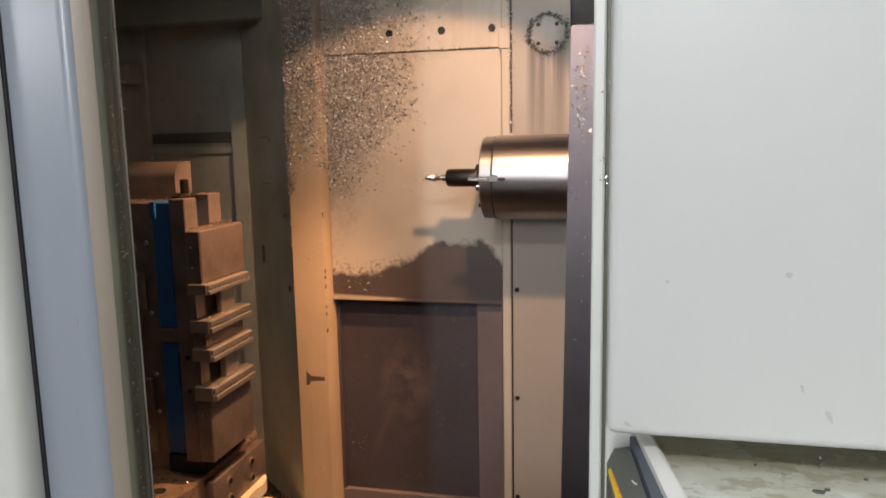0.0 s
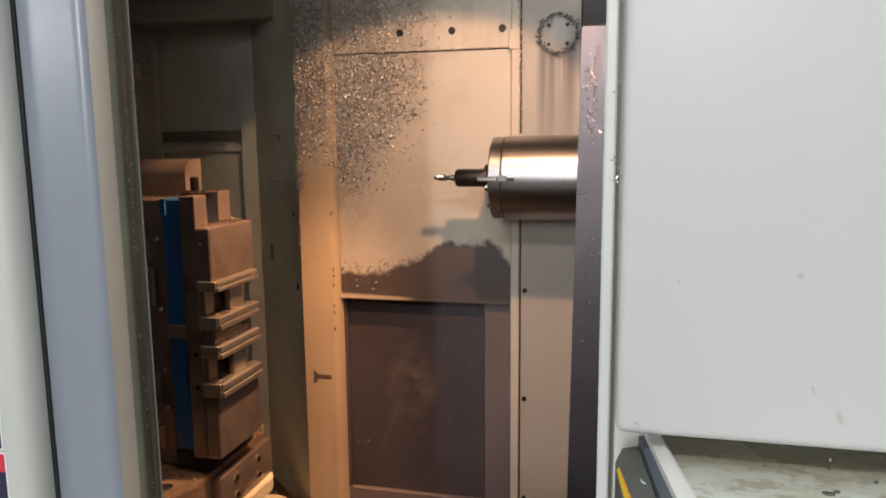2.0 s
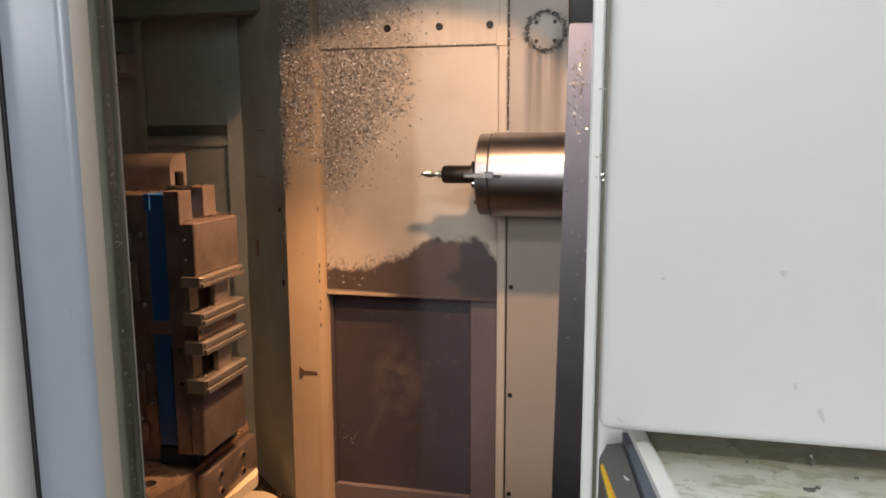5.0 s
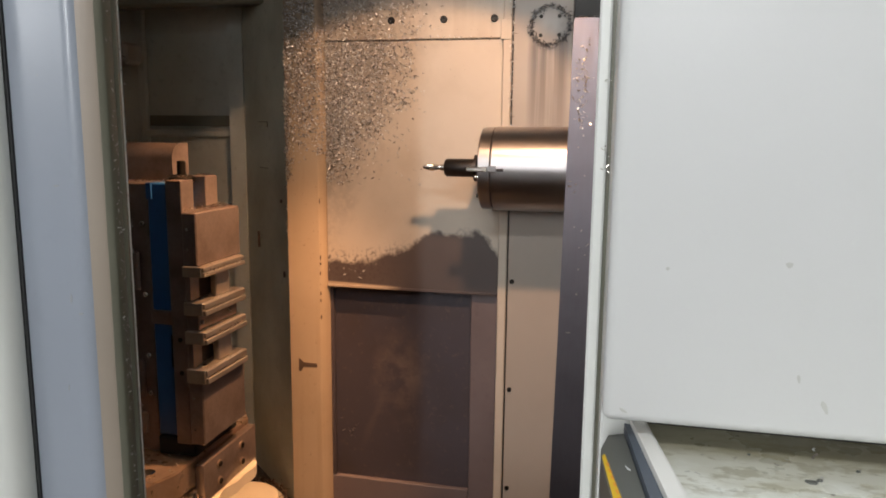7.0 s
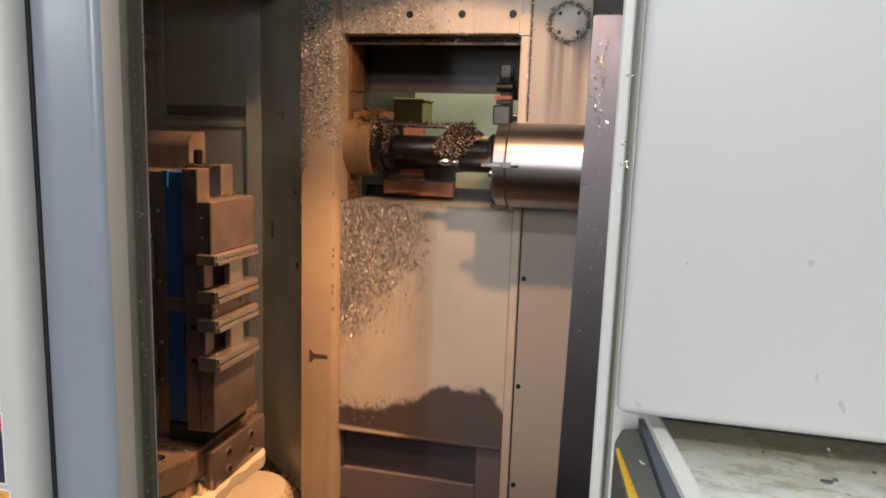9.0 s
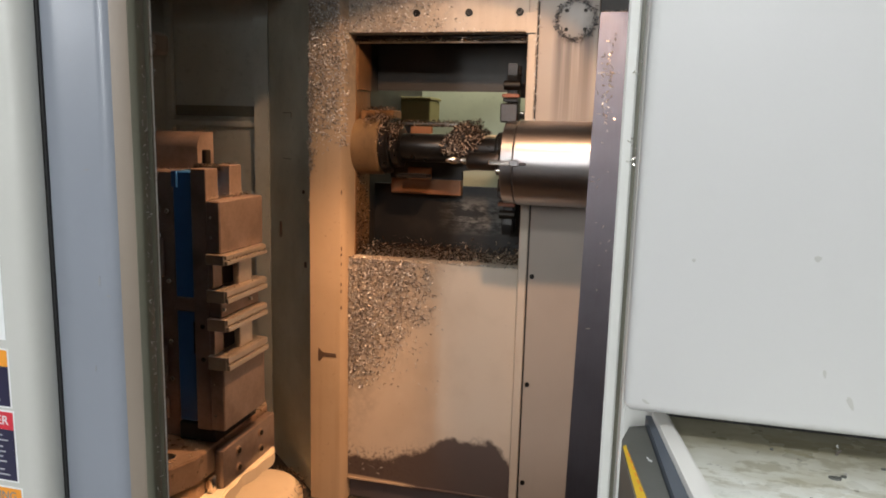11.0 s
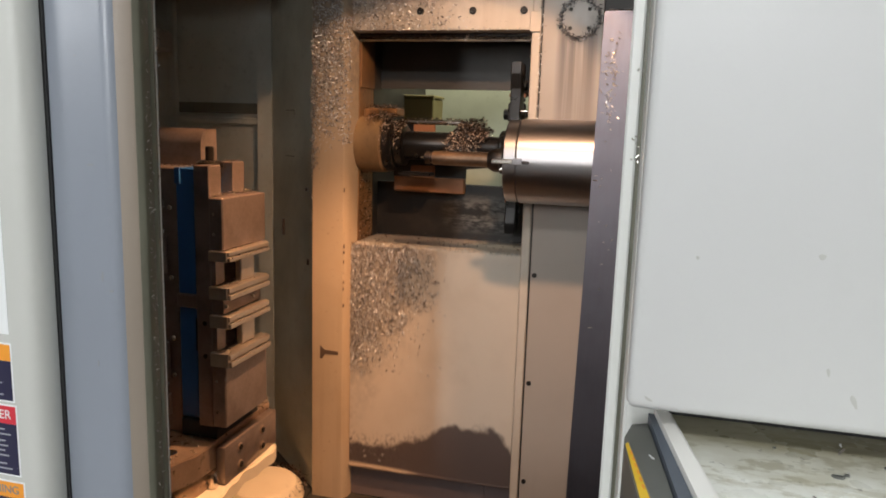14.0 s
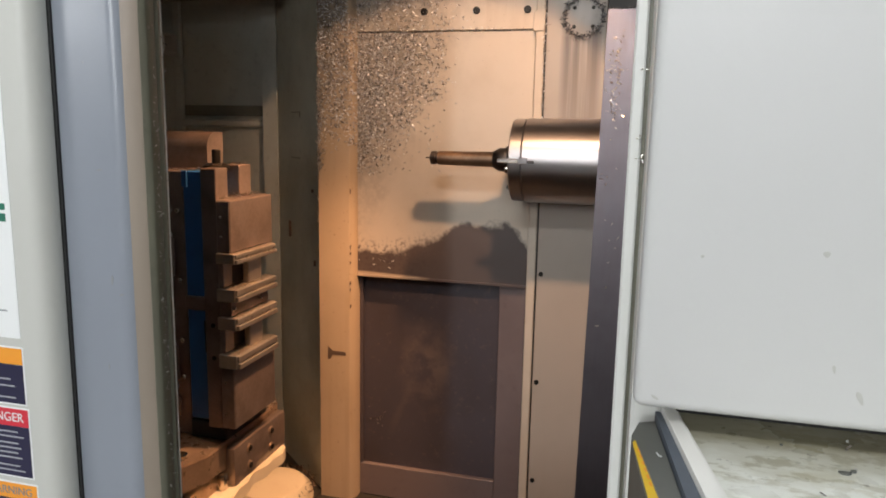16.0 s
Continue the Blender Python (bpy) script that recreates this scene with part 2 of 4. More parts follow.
def panel_material():
    """Pale paint with brown coolant runs below the round cover."""
    m = Mat("coolant_run_panel_paint", (0.43, 0.375, 0.32), 0.4)
    m.mix(m.ramp(m.noise(3.5, 5), 0.42, 0.75), (0.30, 0.26, 0.22), 0.3)
    x, z = m.axis(0), m.axis(2)
    band = m.math("MULTIPLY", m.ramp(x, -0.088, -0.068), m.ramp(x, 0.04, 0.02))
    fade = m.math("MULTIPLY", m.ramp(z, 1.50, 1.90), m.ramp(z, 1.96, 1.91))
    runs = m.ramp(m.noise(30, 3, (1.6, 0, 0.05)), 0.30, 0.54)
    m.mix(m.math("MULTIPLY", m.math("MULTIPLY", band, fade), runs), (0.11, 0.085, 0.075), 0.9)
    m.mix(m.ramp(m.noise(16, 4, (1, 1, 0.05)), 0.55, 0.75), (0.3, 0.26, 0.22), 0.3)
    m.roughness(m.noise(9, 4), 0.3, 0.55)
    m.bump(m.noise(260, 2), 0.08, 0.001)
    return m.done()


def smear_material():
    """Nearly black sheet with a dried grey coolant smear."""
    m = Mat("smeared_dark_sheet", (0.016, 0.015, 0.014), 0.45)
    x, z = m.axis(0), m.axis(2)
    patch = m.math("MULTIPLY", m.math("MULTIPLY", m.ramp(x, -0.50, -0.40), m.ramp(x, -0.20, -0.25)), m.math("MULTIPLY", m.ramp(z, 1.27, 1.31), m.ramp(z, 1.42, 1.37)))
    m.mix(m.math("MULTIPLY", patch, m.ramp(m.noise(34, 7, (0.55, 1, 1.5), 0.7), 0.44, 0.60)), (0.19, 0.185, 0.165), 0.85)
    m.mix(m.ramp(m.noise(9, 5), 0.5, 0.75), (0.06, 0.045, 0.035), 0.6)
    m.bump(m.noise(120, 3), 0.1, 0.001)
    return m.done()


smear_mat = smear_material()


def lower_material():
    # the recess's shade is put into the dark base; patches and drip are grime
    m = Mat("shaded_grimy_lower_panel_paint", (0.070, 0.060, 0.072), 0.42)
    m.mix(m.ramp(m.noise(4, 5), 0.45, 0.75), (0.055, 0.040, 0.037), 0.6)
    wob = m.math("MULTIPLY", m.math("SUBTRACT", m.noise(11, 5), 0.5), 1.1)
    s = m.node("ShaderNodeVectorMath")
    s.operation = "DISTANCE"
    m.link(m.coords((1, 0, 0.55)), s.inputs[0])
    s.inputs[1].default_value = (-0.50, 0, 0.46)
    ring = m.math("SUBTRACT", 1.0, m.ramp(m.math("ADD", m.math("MULTIPLY", s.outputs["Value"], 9), wob), 0.3, 1.0))
    m.mix(m.math("MULTIPLY", ring, m.ramp(m.noise(16, 4), 0.42, 0.6)), (0.22, 0.17, 0.15), 0.45)
    drip = m.math("MULTIPLY", m.ramp(m.math("ABSOLUTE", m.math("SUBTRACT", m.math("ADD", m.axis(0), m.math("MULTIPLY", wob, 0.03)), m.math("ADD", -0.86, m.math("MULTIPLY", m.axis(2), 0.40))), 0.0), 0.018, 0.004), m.math("MULTIPLY", m.ramp(m.axis(2), 0.55, 0.64), m.ramp(m.axis(2), 0.82, 0.74)))
    m.mix(drip, (0.2, 0.155, 0.135), 0.16)
    m.mix(m.ramp(m.noise(60, 5), 0.6, 0.72), (0.16, 0.12, 0.10), 0.35)
    m.bump(m.noise(150, 3), 0.1, 0.001)
    return m.done()


lower_mat = lower_material()
# lighter copy of the lower panel paint, so the worn frame stands out of the shade
frame_mat = paint("scuffed_lighter_frame_paint", (0.175, 0.138, 0.138), (0.085, 0.063, 0.060), 0.5, 0.4)


def tray_material():
    """Cream ledge with olive brown coolant dregs, thickest along the back, dried to ragged pale patches."""
    m = Mat("coolant_stained_tray", (0.86, 0.87, 0.81), 0.28)
    wob = m.math("MULTIPLY", m.math("SUBTRACT", m.noise(24, 6, (1, 1.8, 1)), 0.5), 0.16)
    back = m.math("ADD", m.axis(1), wob)
    m.mix(m.ramp(back, 0.025, 0.075), (0.56, 0.54, 0.42), 0.6)
    m.mix(m.math("MULTIPLY", m.ramp(m.noise(38, 6, (1, 2.0, 1), 0.65), 0.50, 0.60), m.ramp(back, -0.02, 0.05)), (0.36, 0.33, 0.21), 0.6)
    m.mix(m.math("MULTIPLY", m.ramp(m.noise(30, 6, (1, 1.4, 1), 0.65), 0.53, 0.58), m.ramp(m.axis(0), -0.45, -0.38)), (0.50, 0.46, 0.31), 0.5)
    m.mix(m.ramp(m.math("ADD", m.axis(1), m.math("MULTIPLY", wob, 0.25)), 0.088, 0.108), (0.32, 0.29, 0.18), 0.75)
    m.mix(m.ramp(m.noise(120, 4), 0.69, 0.74), (0.10, 0.09, 0.06), 0.7)
    m.roughness(m.noise(14, 4), 0.12, 0.5)
    m.bump(m.noise(45, 4), 0.12, 0.002)
    return m.done()


tray_mat = tray_material()


def emissive(name, colour, strength):
    m = bpy.data.materials.new(name)
    m.use_nodes = True
    b = m.node_tree.nodes["Principled BSDF"]
    b.inputs["Emission Color"].default_value = (*colour, 1)
    b.inputs["Emission Strength"].default_value = strength
    return m


tube_mat = emissive("glowing_tube", COOL, 6.0)
lens_mat = emissive("glowing_lamp_lens", WARM, 6.0)


# ---------------------------------------------------------------- mesh helpers
def box(bm, x0, x1, y0, y1, z0, z1, b=0.002, seg=1):
    m = Matrix.LocRotScale(((x0 + x1) / 2, (y0 + y1) / 2, (z0 + z1) / 2), None, (x1 - x0, y1 - y0, z1 - z0))
    g = bmesh.ops.create_cube(bm, size=1, matrix=m)
    if b:
        es = list({e for v in g["verts"] for e in v.link_edges})
        bmesh.ops.bevel(bm, geom=es, offset=b, segments=seg, affect="EDGES", profile=0.5)
    return bm


def lathe(bm, profile, axis="x", origin=(0, 0, 0), n=40):
    """Turns (distance along the axis, radius) pairs round an axis; ends are closed."""
    o, rings = Vector(origin), []
    for d, r in profile:
        ring = []
        for i in range(n):
            a = 2 * math.pi * i / n
            c, s = r * math.cos(a), r * math.sin(a)
            p = {"x": (d, c, s), "y": (c, d, s), "z": (c, s, d)}[axis]
            ring.append(bm.verts.new(o + Vector(p)))
        rings.append(ring)
    for a, b in zip(rings, rings[1:]):
        for i in range(n):
            f = bm.faces.new((a[i], a[(i + 1) % n], b[(i + 1) % n], b[i]))
            f.smooth = True
    bm.faces.new(rings[0])
    bm.faces.new(rings[-1])
    bmesh.ops.recalc_face_normals(bm, faces=bm.faces)
    return bm


def extrude(bm, outline, lo, hi, axis="z", smooth=False):
    """A prism of a closed outline; the outline lies in the two other axes, in order."""
    def at(p, h):
        return {"z": (p[0], p[1], h), "y": (p[0], h, p[1]), "x": (h, p[0], p[1])}[axis]
    a = [bm.verts.new(at(p, lo)) for p in outline]
    b = [bm.verts.new(at(p, hi)) for p in outline]
    n = len(outline)
    for i in range(n):
        f = bm.faces.new((a[i], a[(i + 1) % n], b[(i + 1) % n], b[i]))
        f.smooth = smooth
    bm.faces.new(a)
    bm.faces.new(b)
    bmesh.ops.recalc_face_normals(bm, faces=bm.faces)
    return bm


def screw(bm, x, y, z, r=0.009, h=0.006, axis="y"):
    """A socket-head screw that looks along -y (or +x)."""
    prof = [(0.0, r), (-h * 0.8, r), (-h, r * 0.85), (-h, r * 0.5), (-h * 0.3, r * 0.45)]
    if axis == "x":
        prof = [(-d, rr) for d, rr in prof]
    return lathe(bm, prof, axis, (x, y, z), 12)


def chips(bm, spots, size=0.008, seed=1):
    """Curled slivers of metal. spots: places and the normals of what they lie on."""
    rng = random.Random(seed)
    for p, nrm in spots:
        n = Vector(nrm).normalized()
        t = n.orthogonal().normalized()
        t.rotate(Matrix.Rotation(rng.uniform(0, 6.28), 3, n))
        t = (t + n * rng.uniform(-0.1, 0.5)).normalized()
        s = t.cross(n).normalized()
        length, w = size * rng.uniform(0.4, 1.5), size * rng.uniform(0.10, 0.26)
        curl = rng.uniform(0.3, 1.9)
        pos, d, row = Vector(p) + n * 0.001, t, []
        for i in range(4):
            row.append((bm.verts.new(pos - s * w), bm.verts.new(pos + s * w * rng.uniform(0.5, 1.1))))
            pos = pos + d * (length / 3)
            d = (d + n * curl * 0.35 * (1 if i < 1 else -1)).normalized()
            s = (s + n * rng.uniform(-0.5, 0.5)).normalized()
        for a, b in zip(row, row[1:]):
            bm.faces.new((a[0], a[1], b[1], b[0]))
    return bm


ORIGIN = {}


def thing(name, base, label, category, group="", kind=""):
    ob = new(name)
    ob.empty_display_size = 0.05
    ob.location = base
    ORIGIN[ob] = Vector(base)
    return tagged(ob, label, category, group, kind)


def part(name, bm, material, parent, label="", kind=""):
    """Links a bmesh, given in the place's own metres, as one mesh under a thing or a part."""
    o = ORIGIN[parent]
    bmesh.ops.translate(bm, verts=bm.verts, vec=-o)
    mesh = bpy.data.meshes.new(name)
    bm.to_mesh(mesh)
    bm.free()
    mesh.materials.append(material)
    mesh.set_sharp_from_angle(angle=radians(35))
    ob = new(name, mesh)
    ob.parent = parent
    ORIGIN[ob] = o
    return tagged(ob, label, kind=kind)


def setting(name, bm, material, label, category="wall", kind="structure"):
    mesh = bpy.data.meshes.new(name)
    bm.to_mesh(mesh)
    bm.free()
    mesh.materials.append(material)
    mesh.set_sharp_from_angle(angle=radians(35))
    ob = new(name, mesh)
    ORIGIN[ob] = Vector((0, 0, 0))
    return tagged(ob, label, category, kind=kind)


B = bmesh.new


def boxed(*a, **k):
    return box(B(), *a, **k)


# ---------------------------------------------------------------- the shop round the machine
setting("ground", boxed(-5, 5, -5, 5, -0.2, 0.0, b=0), floor_mat, "grey stained concrete workshop floor", "floor")
setting("wall_south", boxed(-5, 5, -5.2, -5.0, 0, 4, b=0), shop_mat, "plain pale grey workshop wall")
setting("wall_north", boxed(-5, 5, 5.0, 5.2, 0, 4, b=0), shop_mat, "plain pale grey workshop wall")
setting("wall_west", boxed(-5.2, -5, -5, 5, 0, 4, b=0), shop_mat, "plain pale grey workshop wall")
setting("wall_east", boxed(5, 5.2, -5, 5, 0, 4, b=0), shop_mat, "plain pale grey workshop wall")
setting("ceiling", boxed(-5.2, 5.2, -5.2, 5.2, 4.0, 4.2, b=0), shop_mat, "plain pale workshop ceiling", "ceiling")


def shop_light(x, y, z, along="x"):
    f = thing("ceiling_light", (x, y, z), "long white fluorescent workshop ceiling light", "ceiling light", "workshop ceiling lights")
    u, v = (0.7, 0.12) if along == "x" else (0.12, 0.7)
    part("housing", boxed(x - u, x + u, y - v, y + v, z + 0.03, z + 0.10, b=0.008), white_mat, f)
    for d in (-0.06, 0.06):
        o = (x, y + d, z + 0.018) if along == "x" else (x + d, y, z + 0.018)
        part("tube", lathe(B(), [(-0.65, 0.012), (0.65, 0.012)], along, o, 12), tube_mat, f, "glowing fluorescent tube")
    for d in (-0.5, 0.5):
        hx, hy = (x + d, y) if along == "x" else (x, y + d)
        part("hanger", boxed(hx - 0.006, hx + 0.006, hy - 0.006, hy + 0.006, z + 0.10, 4.0, b=0), bolt_mat, f)


shop_light(-0.2, -4.0, 2.92, "y")
shop_light(-3.9, -3.2, 2.76)
shop_light(0.1, -1.75, 3.52)

# ---------------------------------------------------------------- machine enclosure
setting("machine_floor", boxed(-2.0, 1.5, 0.86, 3.2, 0.28, 0.34, b=0), void_mat, "dark chip pan at the bottom of the machine", "floor")
# unseen roof and side walls: pale to bounce light in, roof front left open
setting("machine_ceiling", boxed(-2.0, 1.5, 1.12, 3.2, 2.60, 2.64, b=0), side_mat, "cream painted sheet steel roof of the machine", "ceiling")
setting("machine_wall_left", boxed(-2.04, -2.0, 0.86, 3.2, 0.0, 2.64, b=0), side_mat, "cream painted streaked inner side wall")
setting("machine_wall_right", boxed(1.5, 1.54, 0.62, 3.2, 0.0, 2.64, b=0), side_mat, "cream painted streaked inner side wall")
setting("machine_wall_rear", boxed(-2.04, 1.54, 3.2, 3.24, 0.0, 2.64, b=0), green_mat, "pale green rear wall of the tool magazine space")
setting("machine_wall_sill", boxed(-2.0, 1.5, 0.84, 0.88, 0.0, 1.0, b=0.004), cover_mat, "white painted lower front panel of the machine")
setting("machine_wall_lintel", boxed(-2.0, 1.5, 1.08, 1.12, 2.56, 2.64, b=0), cover_mat, "white painted front edge of the machine roof")

# back wall of the working space: dark side, post, header, strip and streaked panel
def back_wall_dark():
    bm = B()
    box(bm, -2.0, -0.845, 2.66, 2.70, 0.34, 2.60, b=0)
    w = setting("wall_back_dark", bm, dark_wall_mat, "dark oily sheet steel back wall with folded ribs")
    part("rib", boxed(-1.62, -1.20, 2.638, 2.658, 1.630, 1.658, b=0.006), dark_wall_mat, w)
    part("slot", boxed(-1.585, -1.226, 2.6535, 2.6585, 1.672, 1.712, b=0), seal_mat, w, "dark oily slot")
    part("rib", boxed(-1.62, -1.585, 2.640, 2.6585, 1.2, 2.2, b=0.006), dark_wall_mat, w)
    part("junction_box", boxed(-1.74, -1.60, 2.55, 2.658, 1.90, 1.98, b=0.012), side_mat, w, "small grey junction box")
    part("beam", boxed(-2.0, -0.45, 2.46, 2.53, 2.082, 2.19, b=0.008), seal_mat, w, "oily folded steel beam with chips on it")


back_wall_dark()
side = setting("wall_slanted", extrude(B(), [(-0.864, 2.336), (-0.864, 2.36), (-1.15, 2.659), (-1.22, 2.659), (-1.22, 2.625), (-1.165, 2.622)], 0.34, 2.60), slant_mat,
               "dull olive grey slanted sheet steel wall beside the post")
part("fold", extrude(B(), [(-1.224, 2.6245), (-1.224, 2.616), (-1.163, 2.613), (-1.163, 2.6195)], 0.34, 2.2), dark_wall_mat, side)
for z in (1.685, 1.525):
    part("hook", extrude(B(), [(-1.052, 2.506), (-0.992, 2.449), (-0.992, 2.453), (-1.052, 2.510)], z, z + 0.003), seal_mat, side)
part("dent", extrude(B(), [(-0.9925, 2.4495), (-0.988, 2.4452), (-0.988, 2.450), (-0.9925, 2.454)], 1.668, 1.688), seal_mat, side)
for sx, sy, sz, sh in ((-1.075, 2.5405, 1.263, 0.03), (-0.90, 2.3775, 1.17, 0.01), (-0.91, 2.387, 1.42, 0.006)):
    part("dent", boxed(sx - 0.005, sx + 0.004, sy - 0.012, sy + 0.004, sz - sh, sz + sh, b=0.001), mark_mat, side)

post = setting("machine_post", extrude(B(), [(-0.862, 2.32), (-0.756, 2.32), (-0.752, 2.322), (-0.737, 2.346), (-0.737, 2.50), (-0.862, 2.66)], 0.34, 2.60), post_mat,
               "cream painted folded steel post beside the tool change shutter", "post")
part("hole", extrude(B(), [(-0.832, 0.895), (-0.815, 0.880), (-0.768, 0.879), (-0.766, 0.867), (-0.815, 0.866), (-0.825, 0.848), (-0.833, 0.85)], 2.3185, 2.3215, "y"), mark_mat, post, "dark worn notch")
rng = random.Random(14)
for zz in (1.243, 1.222, 1.19, 1.121, 1.098, 1.041, 1.43):
    w, h, dx = rng.uniform(0.0014, 0.0042), rng.uniform(0.004, 0.013), rng.uniform(-0.001, 0.001)
    pts = [(-0.7497 + dx + w * math.cos(u) * rng.uniform(0.5, 1.0), zz + h * math.sin(u) * rng.uniform(0.6, 1.0)) for u in (k * 0.7 for k in range(9))]
    part("chip_mark", extrude(B(), pts, 2.3195, 2.3245, "y"), mark_mat, post)

header = setting("wall_header", boxed(-0.737, -0.161, 2.345, 2.605, 1.938, 2.60, b=0.002), header_mat, "cream painted panel above the shutter, chips stuck on it")
for x in (-0.511, -0.345, -0.189):
    part("bolt", screw(B(), x, 2.345, 1.995, 0.011, 0.007), bolt_mat, header)
strip = setting("wall_strip", boxed(-0.161, -0.134, 2.334, 2.41, 0.34, 2.60, b=0.003), cream_mat, "narrow cream edge strip beside the shutter")
part("seam_plate", boxed(-0.167, -0.134, 2.3285, 2.338, 1.931, 1.99, b=0.001), cream_mat, strip)
panel_mat = panel_material()
panel = setting("wall_panel", boxed(-0.128, 0.046, 2.33, 2.37, 0.34, 2.60, b=0.002), panel_mat, "streaked pale panel beside the shutter with coolant runs")
for zz in (0.505, 0.842, 1.195, 1.50):
    part("bolt", screw(B(), -0.115, 2.33, zz, 0.0075, 0.005), bolt_mat, panel)
# dark sheet that stands in for the shadow above and behind the column cover
setting("wall_panel_shade", boxed(0.046, 0.80, 2.372, 2.40, 0.34, 2.60, b=0), void_mat, "dark sheet painted in for the shade behind the column cover")
part("seam", boxed(-0.134, -0.128, 2.342, 2.60, 0.34, 2.60, b=0), bolt_mat, panel, "dark grimy seam")


def round_cover():
    c = (-0.021, 2.33, 1.966)
    t = thing("round_cover", c, "round bolted cover plate ringed with metal chips", "cover")
    part("disc", lathe(B(), [(0.0, 0.052), (-0.004, 0.052), (-0.006, 0.049), (-0.006, 0.01)], "y", c, 40), side_mat, t)
    for k in range(4):
        a = radians(45 + 90 * k)
        part("bolt", screw(B(), c[0] + 0.038 * math.cos(a), c[1] - 0.006, c[2] + 0.038 * math.sin(a), 0.0055, 0.004), bolt_mat, t)
    rng = random.Random(4)
    spots = []
    for _ in range(420):
        a = rng.uniform(0, 6.28)
        r = rng.gauss(0.055, 0.0045)
        spots.append(((c[0] + r * math.cos(a), c[1] - 0.004 - rng.random() * 0.004, c[2] + r * math.sin(a)), (0, -1, 0.1)))
    part("chip_ring", chips(B(), spots, 0.0065, 5), ring_mat, t, "ring of metal chips", "stuff")


round_cover()

# lower fixed panel below the shutter
low = setting("wall_lower", boxed(-0.737, -0.161, 2.392, 2.41, 0.34, 1.195, b=0), lower_mat, "recessed grimy panel below the shutter, its shade painted dark")
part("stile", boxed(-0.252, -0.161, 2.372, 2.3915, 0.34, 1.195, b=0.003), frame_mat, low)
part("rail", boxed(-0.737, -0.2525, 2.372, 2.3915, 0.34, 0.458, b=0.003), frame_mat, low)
part("stile", boxed(-0.737, -0.725, 2.372, 2.3915, 0.4585, 1.195, b=0.002), lower_mat, low)

r = random.Random(17)
spots = [((-0.674 + r.gauss(0, 0.012), 2.391, 0.630 + r.gauss(0, 0.016)), (0, -1, 0)) for _ in range(16)]
part("chip_crust", chips(B(), spots, 0.005, 18), part_mat, low, "a few bright chips", "stuff")
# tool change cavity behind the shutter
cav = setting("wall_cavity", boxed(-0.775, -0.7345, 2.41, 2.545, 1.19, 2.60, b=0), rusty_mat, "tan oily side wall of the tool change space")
# same side wall farther in; the diagonal shadow is painted as a dark part
setting("wall_cavity_shaded", boxed(-0.775, -0.7335, 2.5455, 3.2, 1.19, 2.60, b=0), void_mat, "far part of the tool change space side wall, painted dark for shade")
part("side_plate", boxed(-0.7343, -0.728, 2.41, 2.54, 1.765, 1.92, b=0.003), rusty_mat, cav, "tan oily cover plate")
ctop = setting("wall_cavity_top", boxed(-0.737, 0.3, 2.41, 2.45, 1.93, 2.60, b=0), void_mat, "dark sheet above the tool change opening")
part("lip", boxed(-0.733, -0.166, 2.404, 2.409, 1.912, 1.919, b=0.001), tan_mat, ctop, "thin folded lip")
part("lip", boxed(-0.170, -0.1655, 2.404, 2.409, 1.30, 1.911, b=0.001), tan_mat, ctop)
dark = setting("wall_cavity_upper", boxed(-0.737, 0.3, 2.62, 2.64, 1.775, 2.60, b=0), void_mat, "dark sheet hanging behind the tool change opening")
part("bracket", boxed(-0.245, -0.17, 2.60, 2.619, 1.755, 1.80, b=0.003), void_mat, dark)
setting("wall_cavity_lower", boxed(-0.737, 0.3, 2.60, 2.64, 0.34, 1.445, b=0), smear_mat, "dark sheet below the arm in the tool change space")
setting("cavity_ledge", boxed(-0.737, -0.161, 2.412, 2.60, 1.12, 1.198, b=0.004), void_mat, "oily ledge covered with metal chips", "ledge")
# added dark sheet that fills the band below the shaft
setting("wall_cavity_band", extrude(B(), [(-0.665, 1.4685), (-0.405, 1.4685), (-0.405, 1.500), (-0.28, 1.515), (-0.28, 1.605), (-0.665, 1.605)], 2.575, 2.5995, "y"), void_mat, "dark sheet behind the arm shaft")
setting("cavity_sill", boxed(-0.660, -0.405, 2.565, 2.5995, 1.415, 1.468, b=0.003), sill_mat, "rust red sill strip in the tool change space", "sill")

rng = random.Random(9)
spots = [((rng.uniform(-0.735, -0.165), 2.415 + 0.18 * rng.random() ** 1.3, 1.199 + abs(rng.gauss(0, 0.020))), (0, -0.2, 1)) for _ in range(3800)]
setting("metal_chips", chips(B(), spots, 0.011, 10), oily_chip_mat, "heap of curled metal chips on the oily ledge", "metal chips", "stuff")


spots = [((-0.733, 2.415 + 0.12 * rng.random() ** 1.2, 1.2 + abs(rng.gauss(0, 0.14))), (1, -0.2, 0)) for _ in range(520)]
spots += [((rng.uniform(-0.733, -0.166), 2.404, 1.921 + rng.gauss(0, 0.003)), (0, -1, 0.2)) for _ in range(170)]
spots += [((-0.1655, 2.404 + rng.gauss(0, 0.003), rng.uniform(1.66, 1.92)), (-0.5, -1, 0)) for _ in range(70)]
setting("metal_chips_in_opening", chips(B(), spots, 0.008, 11), oily_chip_mat, "oily metal chips stuck round the tool change opening", "metal chips", "stuff")


